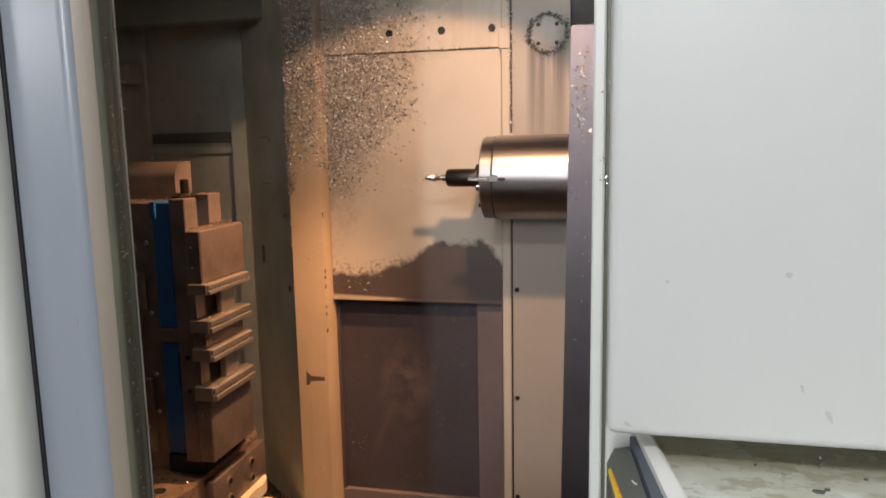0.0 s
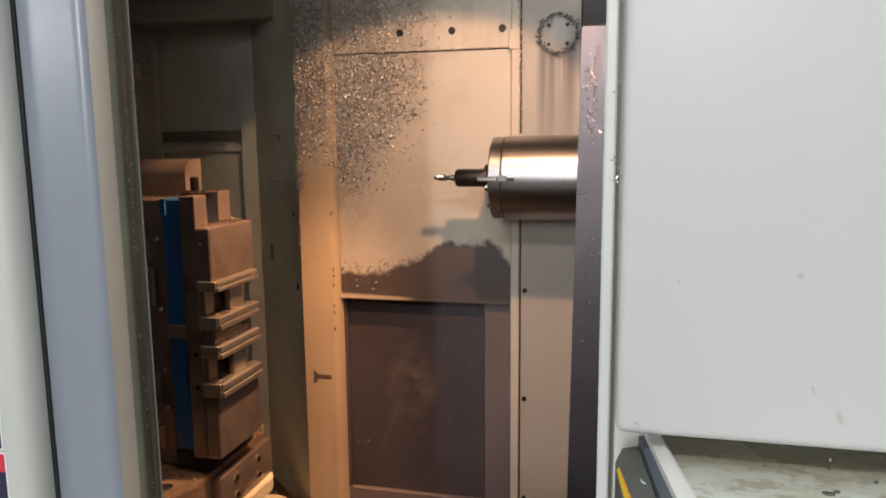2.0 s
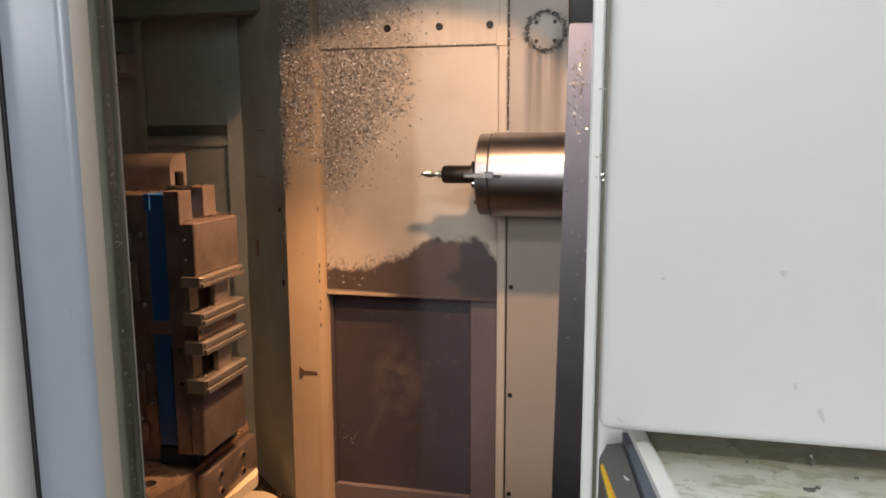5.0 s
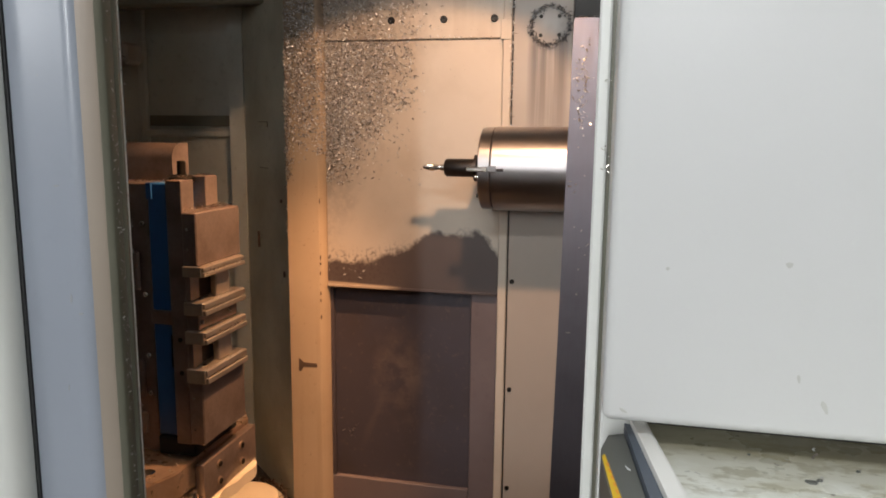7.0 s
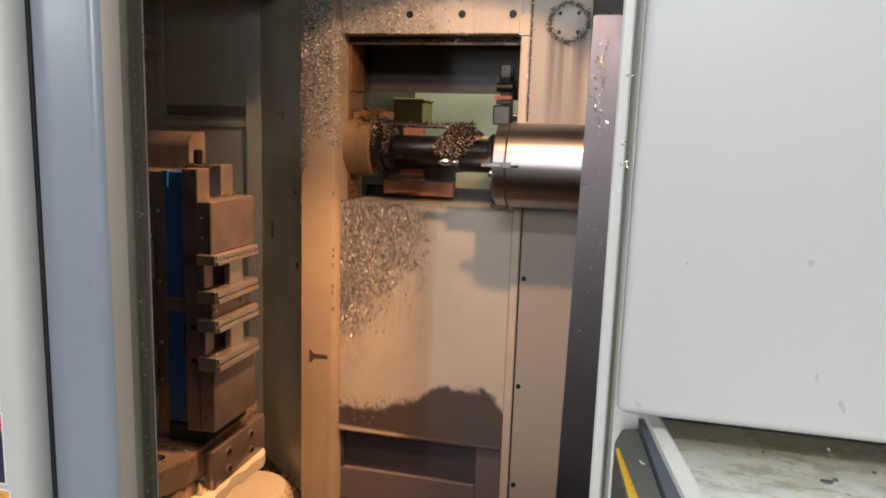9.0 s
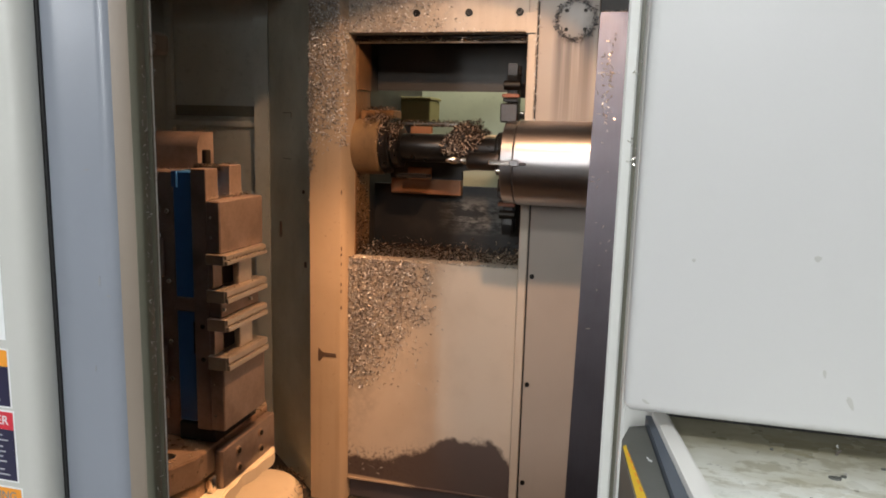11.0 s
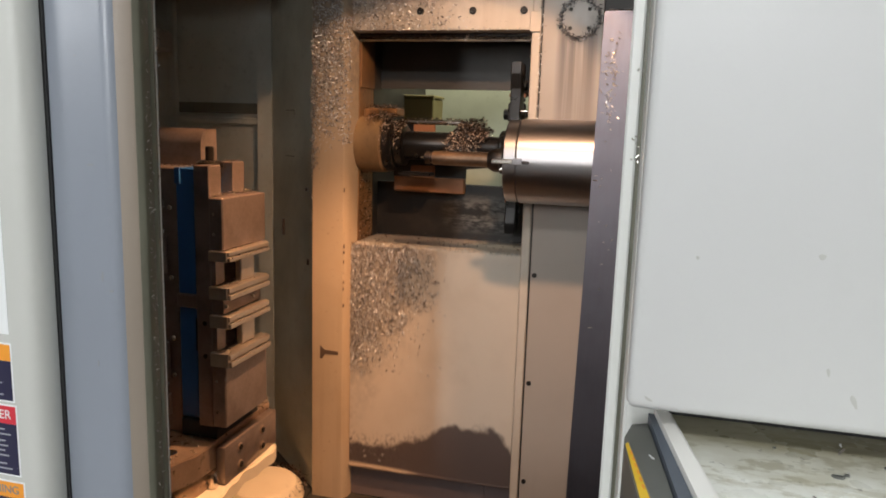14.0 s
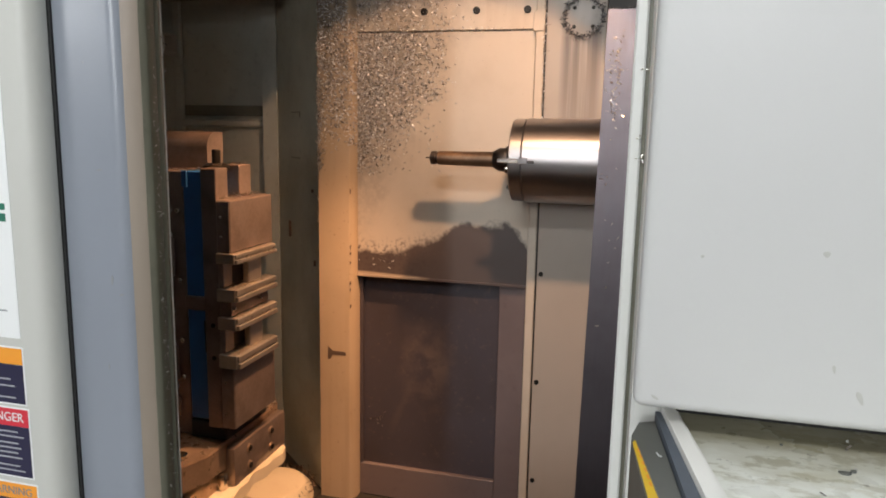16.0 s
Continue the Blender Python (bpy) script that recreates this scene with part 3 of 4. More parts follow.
def magazine_things():
    t = thing("magazine_box", (-0.70, 2.90, 1.70), "olive brown box in the tool magazine space", "box")
    part("body", boxed(-0.80, -0.615, 2.90, 3.05, 1.67, 1.755, b=0.004), olive_mat, t)
    part("lid", boxed(-0.805, -0.61, 2.895, 3.055, 1.7555, 1.768, b=0.003), olive_mat, t)
    part("stand", boxed(-0.74, -0.68, 2.95, 3.0, 0.34, 1.6695, b=0.003), void_mat, t)
    t = thing("magazine_rail", (-0.72, 2.85, 1.47), "rust red guide rail in the tool magazine space", "rail")
    part("rail_bar", boxed(-0.735, -0.45, 2.85, 2.90, 1.50, 1.565, b=0.004), rust_mat, t)
    part("bracket", boxed(-0.735, -0.61, 2.84, 2.849, 1.46, 1.499, b=0.002), tan_mat, t)
    part("support", boxed(-0.70, -0.64, 2.86, 2.89, 0.34, 1.4995, b=0.002), void_mat, t)
    t = thing("magazine_pot", (-0.20, 2.68, 1.58), "dark tool pot of the magazine", "tool pot")
    part("pot_body", lathe(B(), [(-0.16, 0.055), (-0.155, 0.062), (0.02, 0.062), (0.02, 0.05)], "x", (0.02, 2.68, 1.58), 32), arm_mat, t)
    part("pot_mount", boxed(0.02, 0.06, 2.62, 2.76, 0.34, 1.66, b=0.004), void_mat, t)
    part("release_rod", lathe(B(), [(-0.235, 0.010), (-0.232, 0.0125), (-0.16, 0.0125), (0.0195, 0.0125)], "x", (0, 2.66, 1.695), 20), bright_mat, t, "bright release rod")
    part("rod_collar", lathe(B(), [(-0.290, 0.016), (-0.287, 0.019), (-0.262, 0.019), (-0.260, 0.0125), (-0.2355, 0.0125)], "x", (0, 2.66, 1.695), 20), bolt_mat, t)
    part("rod_bracket", boxed(0.02, 0.05, 2.63, 2.69, 1.6605, 1.73, b=0.003), void_mat, t)
    # fill lamp added out of view to brighten the green rear wall
    area = bpy.data.lights.new("magazine_fill_beam", "AREA")
    area.shape, area.size, area.size_y, area.energy, area.color = "RECTANGLE", 0.6, 0.1, 4.6, (1.0, 0.95, 0.74)
    new("magazine_fill_beam", area).matrix_world = look((-0.4, 2.95, 2.28), (-0.4, 3.1, 1.4))
    t = thing("magazine_fill_light", (-0.4, 2.95, 2.30), "added unseen fill light under the roof of the magazine space", "strip light")
    part("housing", boxed(-0.72, -0.08, 2.89, 3.01, 2.30, 2.60, b=0.004), white_mat, t)


magazine_things()


# ---------------------------------------------------------------- shutter (slides up and down)
SH = Vector((-0.737, 2.352, 1.935))


def make_shutter():
    t = thing("shutter", SH, "cream sliding shutter with stuck metal chips and dark wet stain", "shutter")
    part("panel", boxed(-0.7365, -0.163, 2.352, 2.600, 1.142, 1.935, b=0.002), shutter_mat, t)
    part("bottom_lip", boxed(-0.7365, -0.163, 2.347, 2.3515, 1.142, 1.150, b=0.001), shutter_mat, t)
    r = random.Random(21)
    spots = []
    while len(spots) < 3900:
        x, z = r.uniform(-0.735, -0.40), r.uniform(1.49, 1.934)
        # dense upper corner that thins out along a slanted, ragged edge
        e = (x + 0.735) / 0.30 + max(0.0, (1.78 - z)) / 0.44 + 0.25 * noise.noise((x * 14, z * 14, 0))
        if r.random() < max(0.015, min(1.0, 1.5 - 1.4 * e)):
            spots.append(((x, 2.351, z), (0, -1, 0)))
    for _ in range(190):
        spots.append(((r.uniform(-0.735, -0.17), r.uniform(2.351, 2.359), 1.935), (0, -0.4, 1)))
    for _ in range(14):
        spots.append(((r.uniform(-0.735, -0.60), 2.351, r.gauss(1.20, 0.02)), (0, -1, 0)))
    part("chip_crust", chips(B(), spots, 0.0078, 22), chip_mat, t, "curled metal chips stuck to the paint", "stuff")
    return t


shutter = make_shutter()

r = random.Random(31)
spots = []
while len(spots) < 2300:
    x, z = r.uniform(-0.860, -0.757), r.uniform(1.55, 2.2)
    e = max(0.0, 1.78 - z) / 0.25 + 0.3 * noise.noise((x * 20, z * 14, 3)) + (x + 0.86) * 3
    if r.random() < max(0.01, min(1.0, 1.2 - e)):
        spots.append(((x, 2.319, z), (0, -1, 0)))
for _ in range(330):
    x = r.uniform(-0.756, -0.738)
    spots.append(((x, 2.320 + max(0.0, x + 0.752) * 1.6, 1.98 - 0.40 * r.random() ** 1.4), (0.6, -1, 0)))
for _ in range(260):
    spots.append(((-0.8605 + abs(r.gauss(0, 0.007)), 2.319, 1.50 + 0.3 * r.random()), (-0.2, -1, 0)))
for _ in range(150):
    spots.append(((-0.8615 + r.gauss(0, 0.002), 2.319, 1.3 + 0.6 * r.random() ** 0.7), (-0.5, -1, 0)))
setting("metal_chips_on_post", chips(B(), spots, 0.0078, 32), chip_mat, "curled metal chips stuck to the cream post", "metal chips", "stuff")
spots = []
while len(spots) < 1500:
    x, z = r.uniform(-0.735, -0.19), r.uniform(1.94, 2.2)
    if r.random() < max(0.003, min(1.0, 1.2 - (x + 0.735) / 0.30 + 0.3 * noise.noise((x * 14, z * 14, 6)))):
        spots.append(((x, 2.344, z), (0, -1, 0)))
for _ in range(60):
    spots.append(((r.uniform(-0.735, -0.165), 2.343, 1.939 + r.random() * 0.004), (0, -1, 0.3)))
for _ in range(120):
    spots.append(((-0.131 + r.gauss(0, 0.003), 2.331, r.uniform(1.6, 2.2)), (0, -1, 0)))
setting("metal_chips_on_header", chips(B(), spots, 0.0075, 33), chip_mat, "curled metal chips stuck above the shutter", "metal chips", "stuff")


# ---------------------------------------------------------------- spindle and its slide cover
SPY, SPZ, SPR = 2.175, 1.553, 0.119


def make_spindle():
    t = thing("spindle", (0.05, SPY, SPZ), "turned bright steel machine spindle nose with drive keys", "spindle")
    o = (0, SPY, SPZ)
    part("housing", lathe(B(), [(-0.150, SPR - 0.004), (-0.147, SPR), (0.30, SPR)], "x", o, 96), spindle_mat, t)
    part("nose_ring", lathe(B(), [(-0.186, SPR - 0.006), (-0.183, SPR - 0.003), (-0.153, SPR - 0.002), (-0.1505, SPR - 0.006)], "x", o, 96), spindle_mat, t)
    part("face", lathe(B(), [(-0.196, 0.052), (-0.195, 0.06), (-0.1865, 0.085), (-0.1862, 0.10)], "x", o, 64), holder_mat, t)
    part("drive_key", boxed(-0.215, -0.158, SPY - 0.121, SPY - 0.105, SPZ - 0.004, SPZ + 0.008, b=0.002), bright_mat, t, "bright steel drive key")
    part("key_block", boxed(-0.158, -0.132, SPY - 0.125, SPY - 0.112, SPZ - 0.006, SPZ + 0.012, b=0.002), spindle_mat, t)
    part("key_pin", boxed(-0.132, -0.112, SPY - 0.124, SPY - 0.114, SPZ - 0.003, SPZ + 0.005, b=0.002), holder_mat, t)
    part("nozzle", lathe(B(), [(-0.004, 0.006), (0.012, 0.004)], "x", (-0.187, SPY - 0.08, SPZ - 0.072), 12), bolt_mat, t)
    part("nozzle", lathe(B(), [(-0.008, 0.006), (0.012, 0.004)], "x", (-0.187, SPY - 0.095, SPZ - 0.02), 12), bright_mat, t)


make_spindle()
col = thing("slide_cover", (0.3, 2.05, 0.34), "tall brushed steel column cover with chips on its edge", "machine cover")
bm = B()
vs = [bm.verts.new(p) for p in ((0.036, 2.05, 0.34), (0.80, 2.05, 0.34), (0.80, 2.328, 0.34), (0.036, 2.328, 0.34), (0.0605, 2.05, 1.944), (0.80, 2.05, 1.944), (0.80, 2.328, 1.944), (0.0605, 2.328, 1.944))]
for f in ((0, 1, 5, 4), (1, 2, 6, 5), (2, 3, 7, 6), (3, 0, 4, 7), (4, 5, 6, 7), (3, 2, 1, 0)):
    bm.faces.new([vs[i] for i in f])
bmesh.ops.bevel(bm, geom=list(bm.edges), offset=0.003, segments=2, affect="EDGES")
part("column", bm, cover_steel_mat, col)
r = random.Random(41)
spots = [((r.gauss(0.088, 0.006), 2.049, r.gauss(1.76, 0.055)), (0, -1, 0)) for _ in range(60)]
spots += [((r.uniform(0.066, 0.12), 2.049, r.uniform(1.1, 1.94)), (0, -1, 0)) for _ in range(26)]
spots += [((r.uniform(0.065, 0.13), 2.06, 1.945), (0, -0.3, 1)) for _ in range(40)]
part("chip_crust", chips(B(), spots, 0.0075, 42), part_mat, col, "bright metal chips", "stuff")


# ---------------------------------------------------------------- cutting tools
def make_end_mill():
    """Origin at the gauge line on the tool axis; the cutter points to -x."""
    t = thing("end_mill_tool", (-0.19, SPY, SPZ), "short black holder with a bright fluted end mill", "cutting tool")
    o = (0, SPY, SPZ)
    part("shank", lathe(B(), [(-0.186, 0.027), (-0.118, 0.022), (-0.112, 0.018), (-0.095, 0.014)], "x", o, 32), part_mat, t, "pale tapered shank")
    part("flange", lathe(B(), [(-0.212, 0.034), (-0.211, 0.038), (-0.203, 0.038), (-0.201, 0.033), (-0.198, 0.033), (-0.196, 0.039), (-0.188, 0.039), (-0.187, 0.036)], "x", o, 48), holder_mat, t)
    part("holder_body", lathe(B(), [(-0.300, 0.017), (-0.298, 0.022), (-0.292, 0.026), (-0.213, 0.026), (-0.2125, 0.030)], "x", o, 40), holder_mat, t)
    bm = B()
    rings, n = [], 24
    for i in range(19):
        u = i / 18
        x, ring = -0.3005 - 0.064 * u, []
        tip = 1 if u < 0.8 else 1 - 0.55 * ((u - 0.8) / 0.2) ** 2
        for k in range(n):
            a = 2 * math.pi * k / n
            rr = 0.0105 * tip * (1 - 0.34 * (0.5 + 0.5 * math.cos(2 * a)) ** 0.7) if u > 0.22 else 0.0095
            ang = a + 5.2 * u
            ring.append(bm.verts.new((x, SPY + rr * math.cos(ang), SPZ + rr * math.sin(ang))))
        rings.append(ring)
    for a, b in zip(rings, rings[1:]):
        for k in range(n):
            bm.faces.new((a[k], a[(k + 1) % n], b[(k + 1) % n], b[k]))
    bm.faces.new(rings[0])
    bm.faces.new(rings[-1])
    bmesh.ops.recalc_face_normals(bm, faces=bm.faces)
    part("cutter", bm, bright_mat, t, "bright fluted cutter")
    return t


def make_long_tool():
    t = thing("extension_tool", (-0.19, SPY, SPZ), "long straw coloured extension holder with a thin drill", "cutting tool")
    o = (0, SPY, SPZ)
    part("shank", lathe(B(), [(-0.186, 0.027), (-0.118, 0.022), (-0.112, 0.018), (-0.095, 0.014)], "x", o, 32), part_mat, t, "pale tapered shank")
    part("flange", lathe(B(), [(-0.210, 0.032), (-0.209, 0.039), (-0.201, 0.039), (-0.199, 0.033), (-0.196, 0.033), (-0.194, 0.039), (-0.187, 0.036)], "x", o, 48), holder_mat, t)
    part("collar", lathe(B(), [(-0.246, 0.024), (-0.228, 0.034), (-0.2105, 0.034)], "x", o, 40), holder_mat, t)
    part("extension", lathe(B(), [(-0.411, 0.0185), (-0.410, 0.0200), (-0.2465, 0.0225)], "x", o, 40), brass_mat, t)
    part("collet_nut", lathe(B(), [(-0.436, 0.012), (-0.432, 0.019), (-0.4185, 0.020), (-0.4183, 0.016), (-0.4115, 0.016)], "x", o, 24), holder_mat, t)
    part("drill", lathe(B(), [(-0.452, 0.0006), (-0.447, 0.0024), (-0.4362, 0.0024)], "x", o, 12), bright_mat, t)
    return t


end_mill = make_end_mill()
long_tool = make_long_tool()

# ---------------------------------------------------------------- tool change arm
AXY, AXZ = 2.455, 1.58


def make_drive():
    t = thing("arm_drive", (-0.70, AXY, AXZ), "tan oily housing and black shaft of the tool change arm", "arm drive")
    o = (0, AXY, AXZ)
    part("housing", lathe(B(), [(-0.7365, 0.094), (-0.652, 0.094), (-0.646, 0.088)], "x", o, 48), tan_mat, t, "tan oily cylindrical housing")
    part("collar", lathe(B(), [(-0.6455, 0.086), (-0.64, 0.090), (-0.625, 0.088), (-0.618, 0.078), (-0.612, 0.078)], "x", o, 48), arm_mat, t)
    part("clamp_ring", lathe(B(), [(-0.6115, 0.062), (-0.608, 0.068), (-0.585, 0.068), (-0.58, 0.06)], "x", o, 48), arm_mat, t)
    part("sleeve", lathe(B(), [(-0.5795, 0.047), (-0.43, 0.047), (-0.425, 0.044), (-0.40, 0.044)], "x", o, 40), arm_mat, t)
    part("guide_rod", lathe(B(), [(-0.60, 0.008), (-0.34, 0.008)], "x", (0, AXY - 0.015, AXZ + 0.078), 16), bright_mat, t, "bright guide rod")
    part("bracket", boxed(-0.60, -0.49, AXY - 0.03, AXY + 0.03, AXZ - 0.100, AXZ - 0.088, b=0.003), holder_mat, t)
    part("lug", boxed(-0.592, -0.507, AXY + 0.085, AXY + 0.10, AXZ - 0.112, AXZ - 0.070, b=0.003), sill_mat, t, "orange brown lug")
    part("lug", boxed(-0.585, -0.508, AXY + 0.085, AXY + 0.10, AXZ + 0.044, AXZ + 0.074, b=0.003), sill_mat, t, "orange brown lug")
    part("gear_case", boxed(-0.7275, -0.672, AXY - 0.03, AXY + 0.10, AXZ + 0.03, AXZ + 0.118, b=0.006), rusty_mat, t, "tan oily gear case")
    part("gear_case_cap", boxed(-0.716, -0.625, AXY + 0.02, AXY + 0.11, AXZ + 0.095, AXZ + 0.122, b=0.003), rusty_mat, t, "rusty cap strip")
    r = random.Random(51)
    spots = []
    for _ in range(1700):
        x = r.uniform(-0.70, -0.575)
        a = r.gauss(1.75, 0.26) if x < -0.646 else r.choice((r.gauss(1.9, 0.3), r.gauss(2.1, 0.5)))
        rr = (0.095 if x < -0.646 else 0.090 if x < -0.618 else 0.072) + abs(r.gauss(0, 0.009))
        spots.append(((x, AXY + rr * math.cos(a), AXZ + rr * math.sin(a)), (0, math.cos(a), math.sin(a))))
    for _ in range(260):
        spots.append(((r.uniform(-0.725, -0.625), AXY + r.uniform(-0.02, 0.10), AXZ + 0.119 + 0.012 * r.random()), (0, -0.5, 1)))
    part("chip_crust", chips(B(), spots, 0.0068, 52), oily_chip_mat, t, "oily metal chips lying on the housing", "stuff")


make_drive()


def make_arm():
    """Origin on the turning axis at the arm's middle plane; at rest it stands upright."""
    t = thing("tool_arm", (-0.205, AXY, AXZ), "black steel two-ended tool change arm clogged with chips", "tool change arm")
    o = (0, AXY, AXZ)
    part("hub", lathe(B(), [(-0.262, 0.052), (-0.256, 0.058), (-0.19, 0.058), (-0.184, 0.05)], "x", o, 40), arm_mat, t)
    part("shaft", lathe(B(), [(-0.46, 0.038), (-0.2625, 0.038)], "x", o, 40), arm_mat, t)
    part("hub_block", boxed(-0.246, -0.194, AXY - 0.092, AXY + 0.092, AXZ - 0.045, AXZ + 0.045, b=0.006, seg=2), arm_mat, t)
    for s in (-1, 1):
        out = [(AXY - 0.045, AXZ + s * 0.03), (AXY + 0.045, AXZ + s * 0.03), (AXY + 0.03, AXZ + s * 0.19), (AXY + 0.046, AXZ + s * 0.235), (AXY + 0.040, AXZ + s * 0.275),
               (AXY + 0.030, AXZ + s * 0.245), (AXY, AXZ + s * 0.216), (AXY - 0.030, AXZ + s * 0.245), (AXY - 0.040, AXZ + s * 0.275), (AXY - 0.046, AXZ + s * 0.235), (AXY - 0.03, AXZ + s * 0.19)]
        bm = extrude(B(), out, -0.232, -0.197, "x")
        bmesh.ops.bevel(bm, geom=list(bm.edges), offset=0.003, segments=1, affect="EDGES")
        part("gripper", bm, arm_mat, t)
        part("latch_pin", lathe(B(), [(-0.20, 0.007), (-0.165, 0.006)], "x", (0, AXY + 0.02, AXZ + s * 0.12), 12), bright_mat, t)
        part("plunger", lathe(B(), [(-0.242, 0.012), (-0.240, 0.015), (-0.190, 0.015), (-0.188, 0.012)], "x", (0, AXY - 0.036, AXZ + s * 0.205), 20), bolt_mat, t, "black cylindrical plunger")
        part("pad", boxed(-0.245, -0.19, AXY - 0.050, AXY - 0.026, AXZ + s * 0.172 - 0.006, AXZ + s * 0.172 + 0.006, b=0.002), rust_mat, t, "rusty brown pad")
        part("jaw_block", boxed(-0.248, -0.192, AXY - 0.056, AXY - 0.03, AXZ + s * 0.118 - 0.03, AXZ + s * 0.118 + 0.03, b=0.004), holder_mat, t)
        part("jaw_block", boxed(-0.240, -0.194, AXY - 0.052, AXY - 0.028, AXZ + s * 0.158 - 0.006, AXZ + s * 0.158 + 0.006, b=0.002), arm_mat, t)
    return t


arm = make_arm()
r = random.Random(61)
spots = []
while len(spots) < 2300:
    x, a = r.uniform(-0.455, -0.295), r.uniform(0.9, 3.5)
    # thick on top of the shaft and drooping down its front
    bulk = math.exp(-((x + 0.350 + 0.018 * (a - 1.7)) / 0.046) ** 2) * (1.0 if a < 2.1 else max(0.25, 1 - 0.55 * (a - 2.1)))
    bulk *= 0.75 + 0.7 * noise.noise((x * 40, a * 2.2, 1.5))
    if bulk > 0.08 and r.random() < 0.25 + bulk:
        q = 0.047 + 0.056 * bulk * r.random() ** 0.45
        spots.append(((x, AXY + q * math.cos(a), AXZ + q * math.sin(a)), (0, math.cos(a), math.sin(a))))
for _ in range(120):
    spots.append(((r.uniform(-0.57, -0.33), AXY - 0.015 + r.gauss(0, 0.006), AXZ + 0.087), (0, -0.3, 1)))
CLUMP = Vector((-0.375, AXY, AXZ + 0.03))
clump = thing("chip_clump", CLUMP, "dense brown clump of metal chips on the arm shaft", "metal chips")
part("chip_crust", chips(B(), spots, 0.0085, 62), oily_chip_mat, clump, "", "stuff")
part("matted_core", lathe(B(), [(-0.055, 0.004), (-0.035, 0.022), (0.0, 0.030), (0.03, 0.024), (0.05, 0.005)], "x", (-0.358, AXY - 0.006, AXZ + 0.046), 14), mark_mat, clump)

# ---------------------------------------------------------------- pallet, tombstone and work
def make_pallet():
    t = thing("pallet", (-1.1, 1.8, 0.62), "thick chamfered steel machine pallet with bolts and chips", "pallet")
    out = [(-1.45, 1.50), (-0.875, 1.50), (-0.838, 1.60), (-0.838, 1.965), (-0.875, 2.02), (-1.45, 2.02)]
    bm = extrude(B(), out, 0.748, 0.82)
    bmesh.ops.bevel(bm, geom=list(bm.edges), offset=0.003, segments=2, affect="EDGES")
    part("top_plate", bm, pallet_mat, t)
    out = [(-1.45, 1.52), (-0.890, 1.52), (-0.848, 1.61), (-0.848, 1.955), (-0.885, 2.0), (-1.45, 2.0)]
    bm = extrude(B(), out, 0.69, 0.7475)
    bmesh.ops.bevel(bm, geom=list(bm.edges), offset=0.004, segments=1, affect="EDGES")
    part("skirt", bm, pallet_mat, t)
    part("side_block", boxed(-0.8377, -0.811, 1.678, 1.958, 0.702, 0.806, b=0.004, seg=2), fixture_mat, t, "dark bolted side block")
    part("bracket", boxed(-0.8475, -0.825, 1.648, 1.6775, 0.700, 0.745, b=0.006, seg=2), bright_mat, t, "small bright bracket")
    for yy in (1.752, 1.872):
        for zz in (0.730, 0.778):
            part("washer", lathe(B(), [(-0.811, 0.012), (-0.809, 0.012), (-0.808, 0.009)], "x", (0, yy, zz), 20), pallet_mat, t)
            part("bolt", screw(B(), -0.8078, yy, zz, 0.008, 0.003, "x"), bolt_mat, t)
    # uneven cast edge, bulging outwards along the side
    edge = [(-0.802 + 0.006 * math.sin(9 * u + 0.6) + 0.004 * math.sin(23 * u), 1.61 + 0.34 * u) for u in (k / 24 for k in range(25))]
    out = [(-1.40, 1.51), (-0.88, 1.51), *edge, (-0.87, 2.0), (-1.40, 2.0)]
    bm = extrude(B(), out, 0.660, 0.7005)
    bmesh.ops.bevel(bm, geom=list(bm.edges), offset=0.004, segments=2, affect="EDGES")
    part("painted_base", bm, cast_mat, t, "cream painted cast base")
    # the shade below the base is put into the column's near-black colour
    part("column", lathe(B(), [(0.34, 0.26), (0.42, 0.22), (0.6595, 0.20)], "z", (-1.14, 1.78, 0), 48), void_mat, t, "column painted dark for the shade under the base")
    for k, bx in enumerate((-0.935, -0.905, -0.868)):
        part("latch", boxed(bx, bx + 0.022, 1.494, 1.4995 - 0.001 * k, 0.758, 0.790, b=0.002), bright_mat if k != 1 else bolt_mat, t, "small steel latch")
    part("clamp_screw", lathe(B(), [(0.820, 0.018), (0.827, 0.018), (0.829, 0.012)], "z", (-0.90, 1.575, 0), 20), bright_mat, t)
    part("clamp_screw", lathe(B(), [(0.820, 0.012), (0.829, 0.012), (0.831, 0.008)], "z", (-0.955, 1.62, 0), 20), bright_mat, t)
    r = random.Random(71)
    spots = [((r.uniform(-0.98, -0.84), r.uniform(1.51, 2.0), 0.821), (0, 0, 1)) for _ in range(130)]
    spots += [((r.uniform(-0.87, -0.84), r.uniform(1.86, 1.97), 0.822 + 0.006 * r.random()), (0, 0, 1)) for _ in range(80)]
    part("chip_crust", chips(B(), spots, 0.008, 72), part_mat, t, "scattered bright chips", "stuff")


make_pallet()


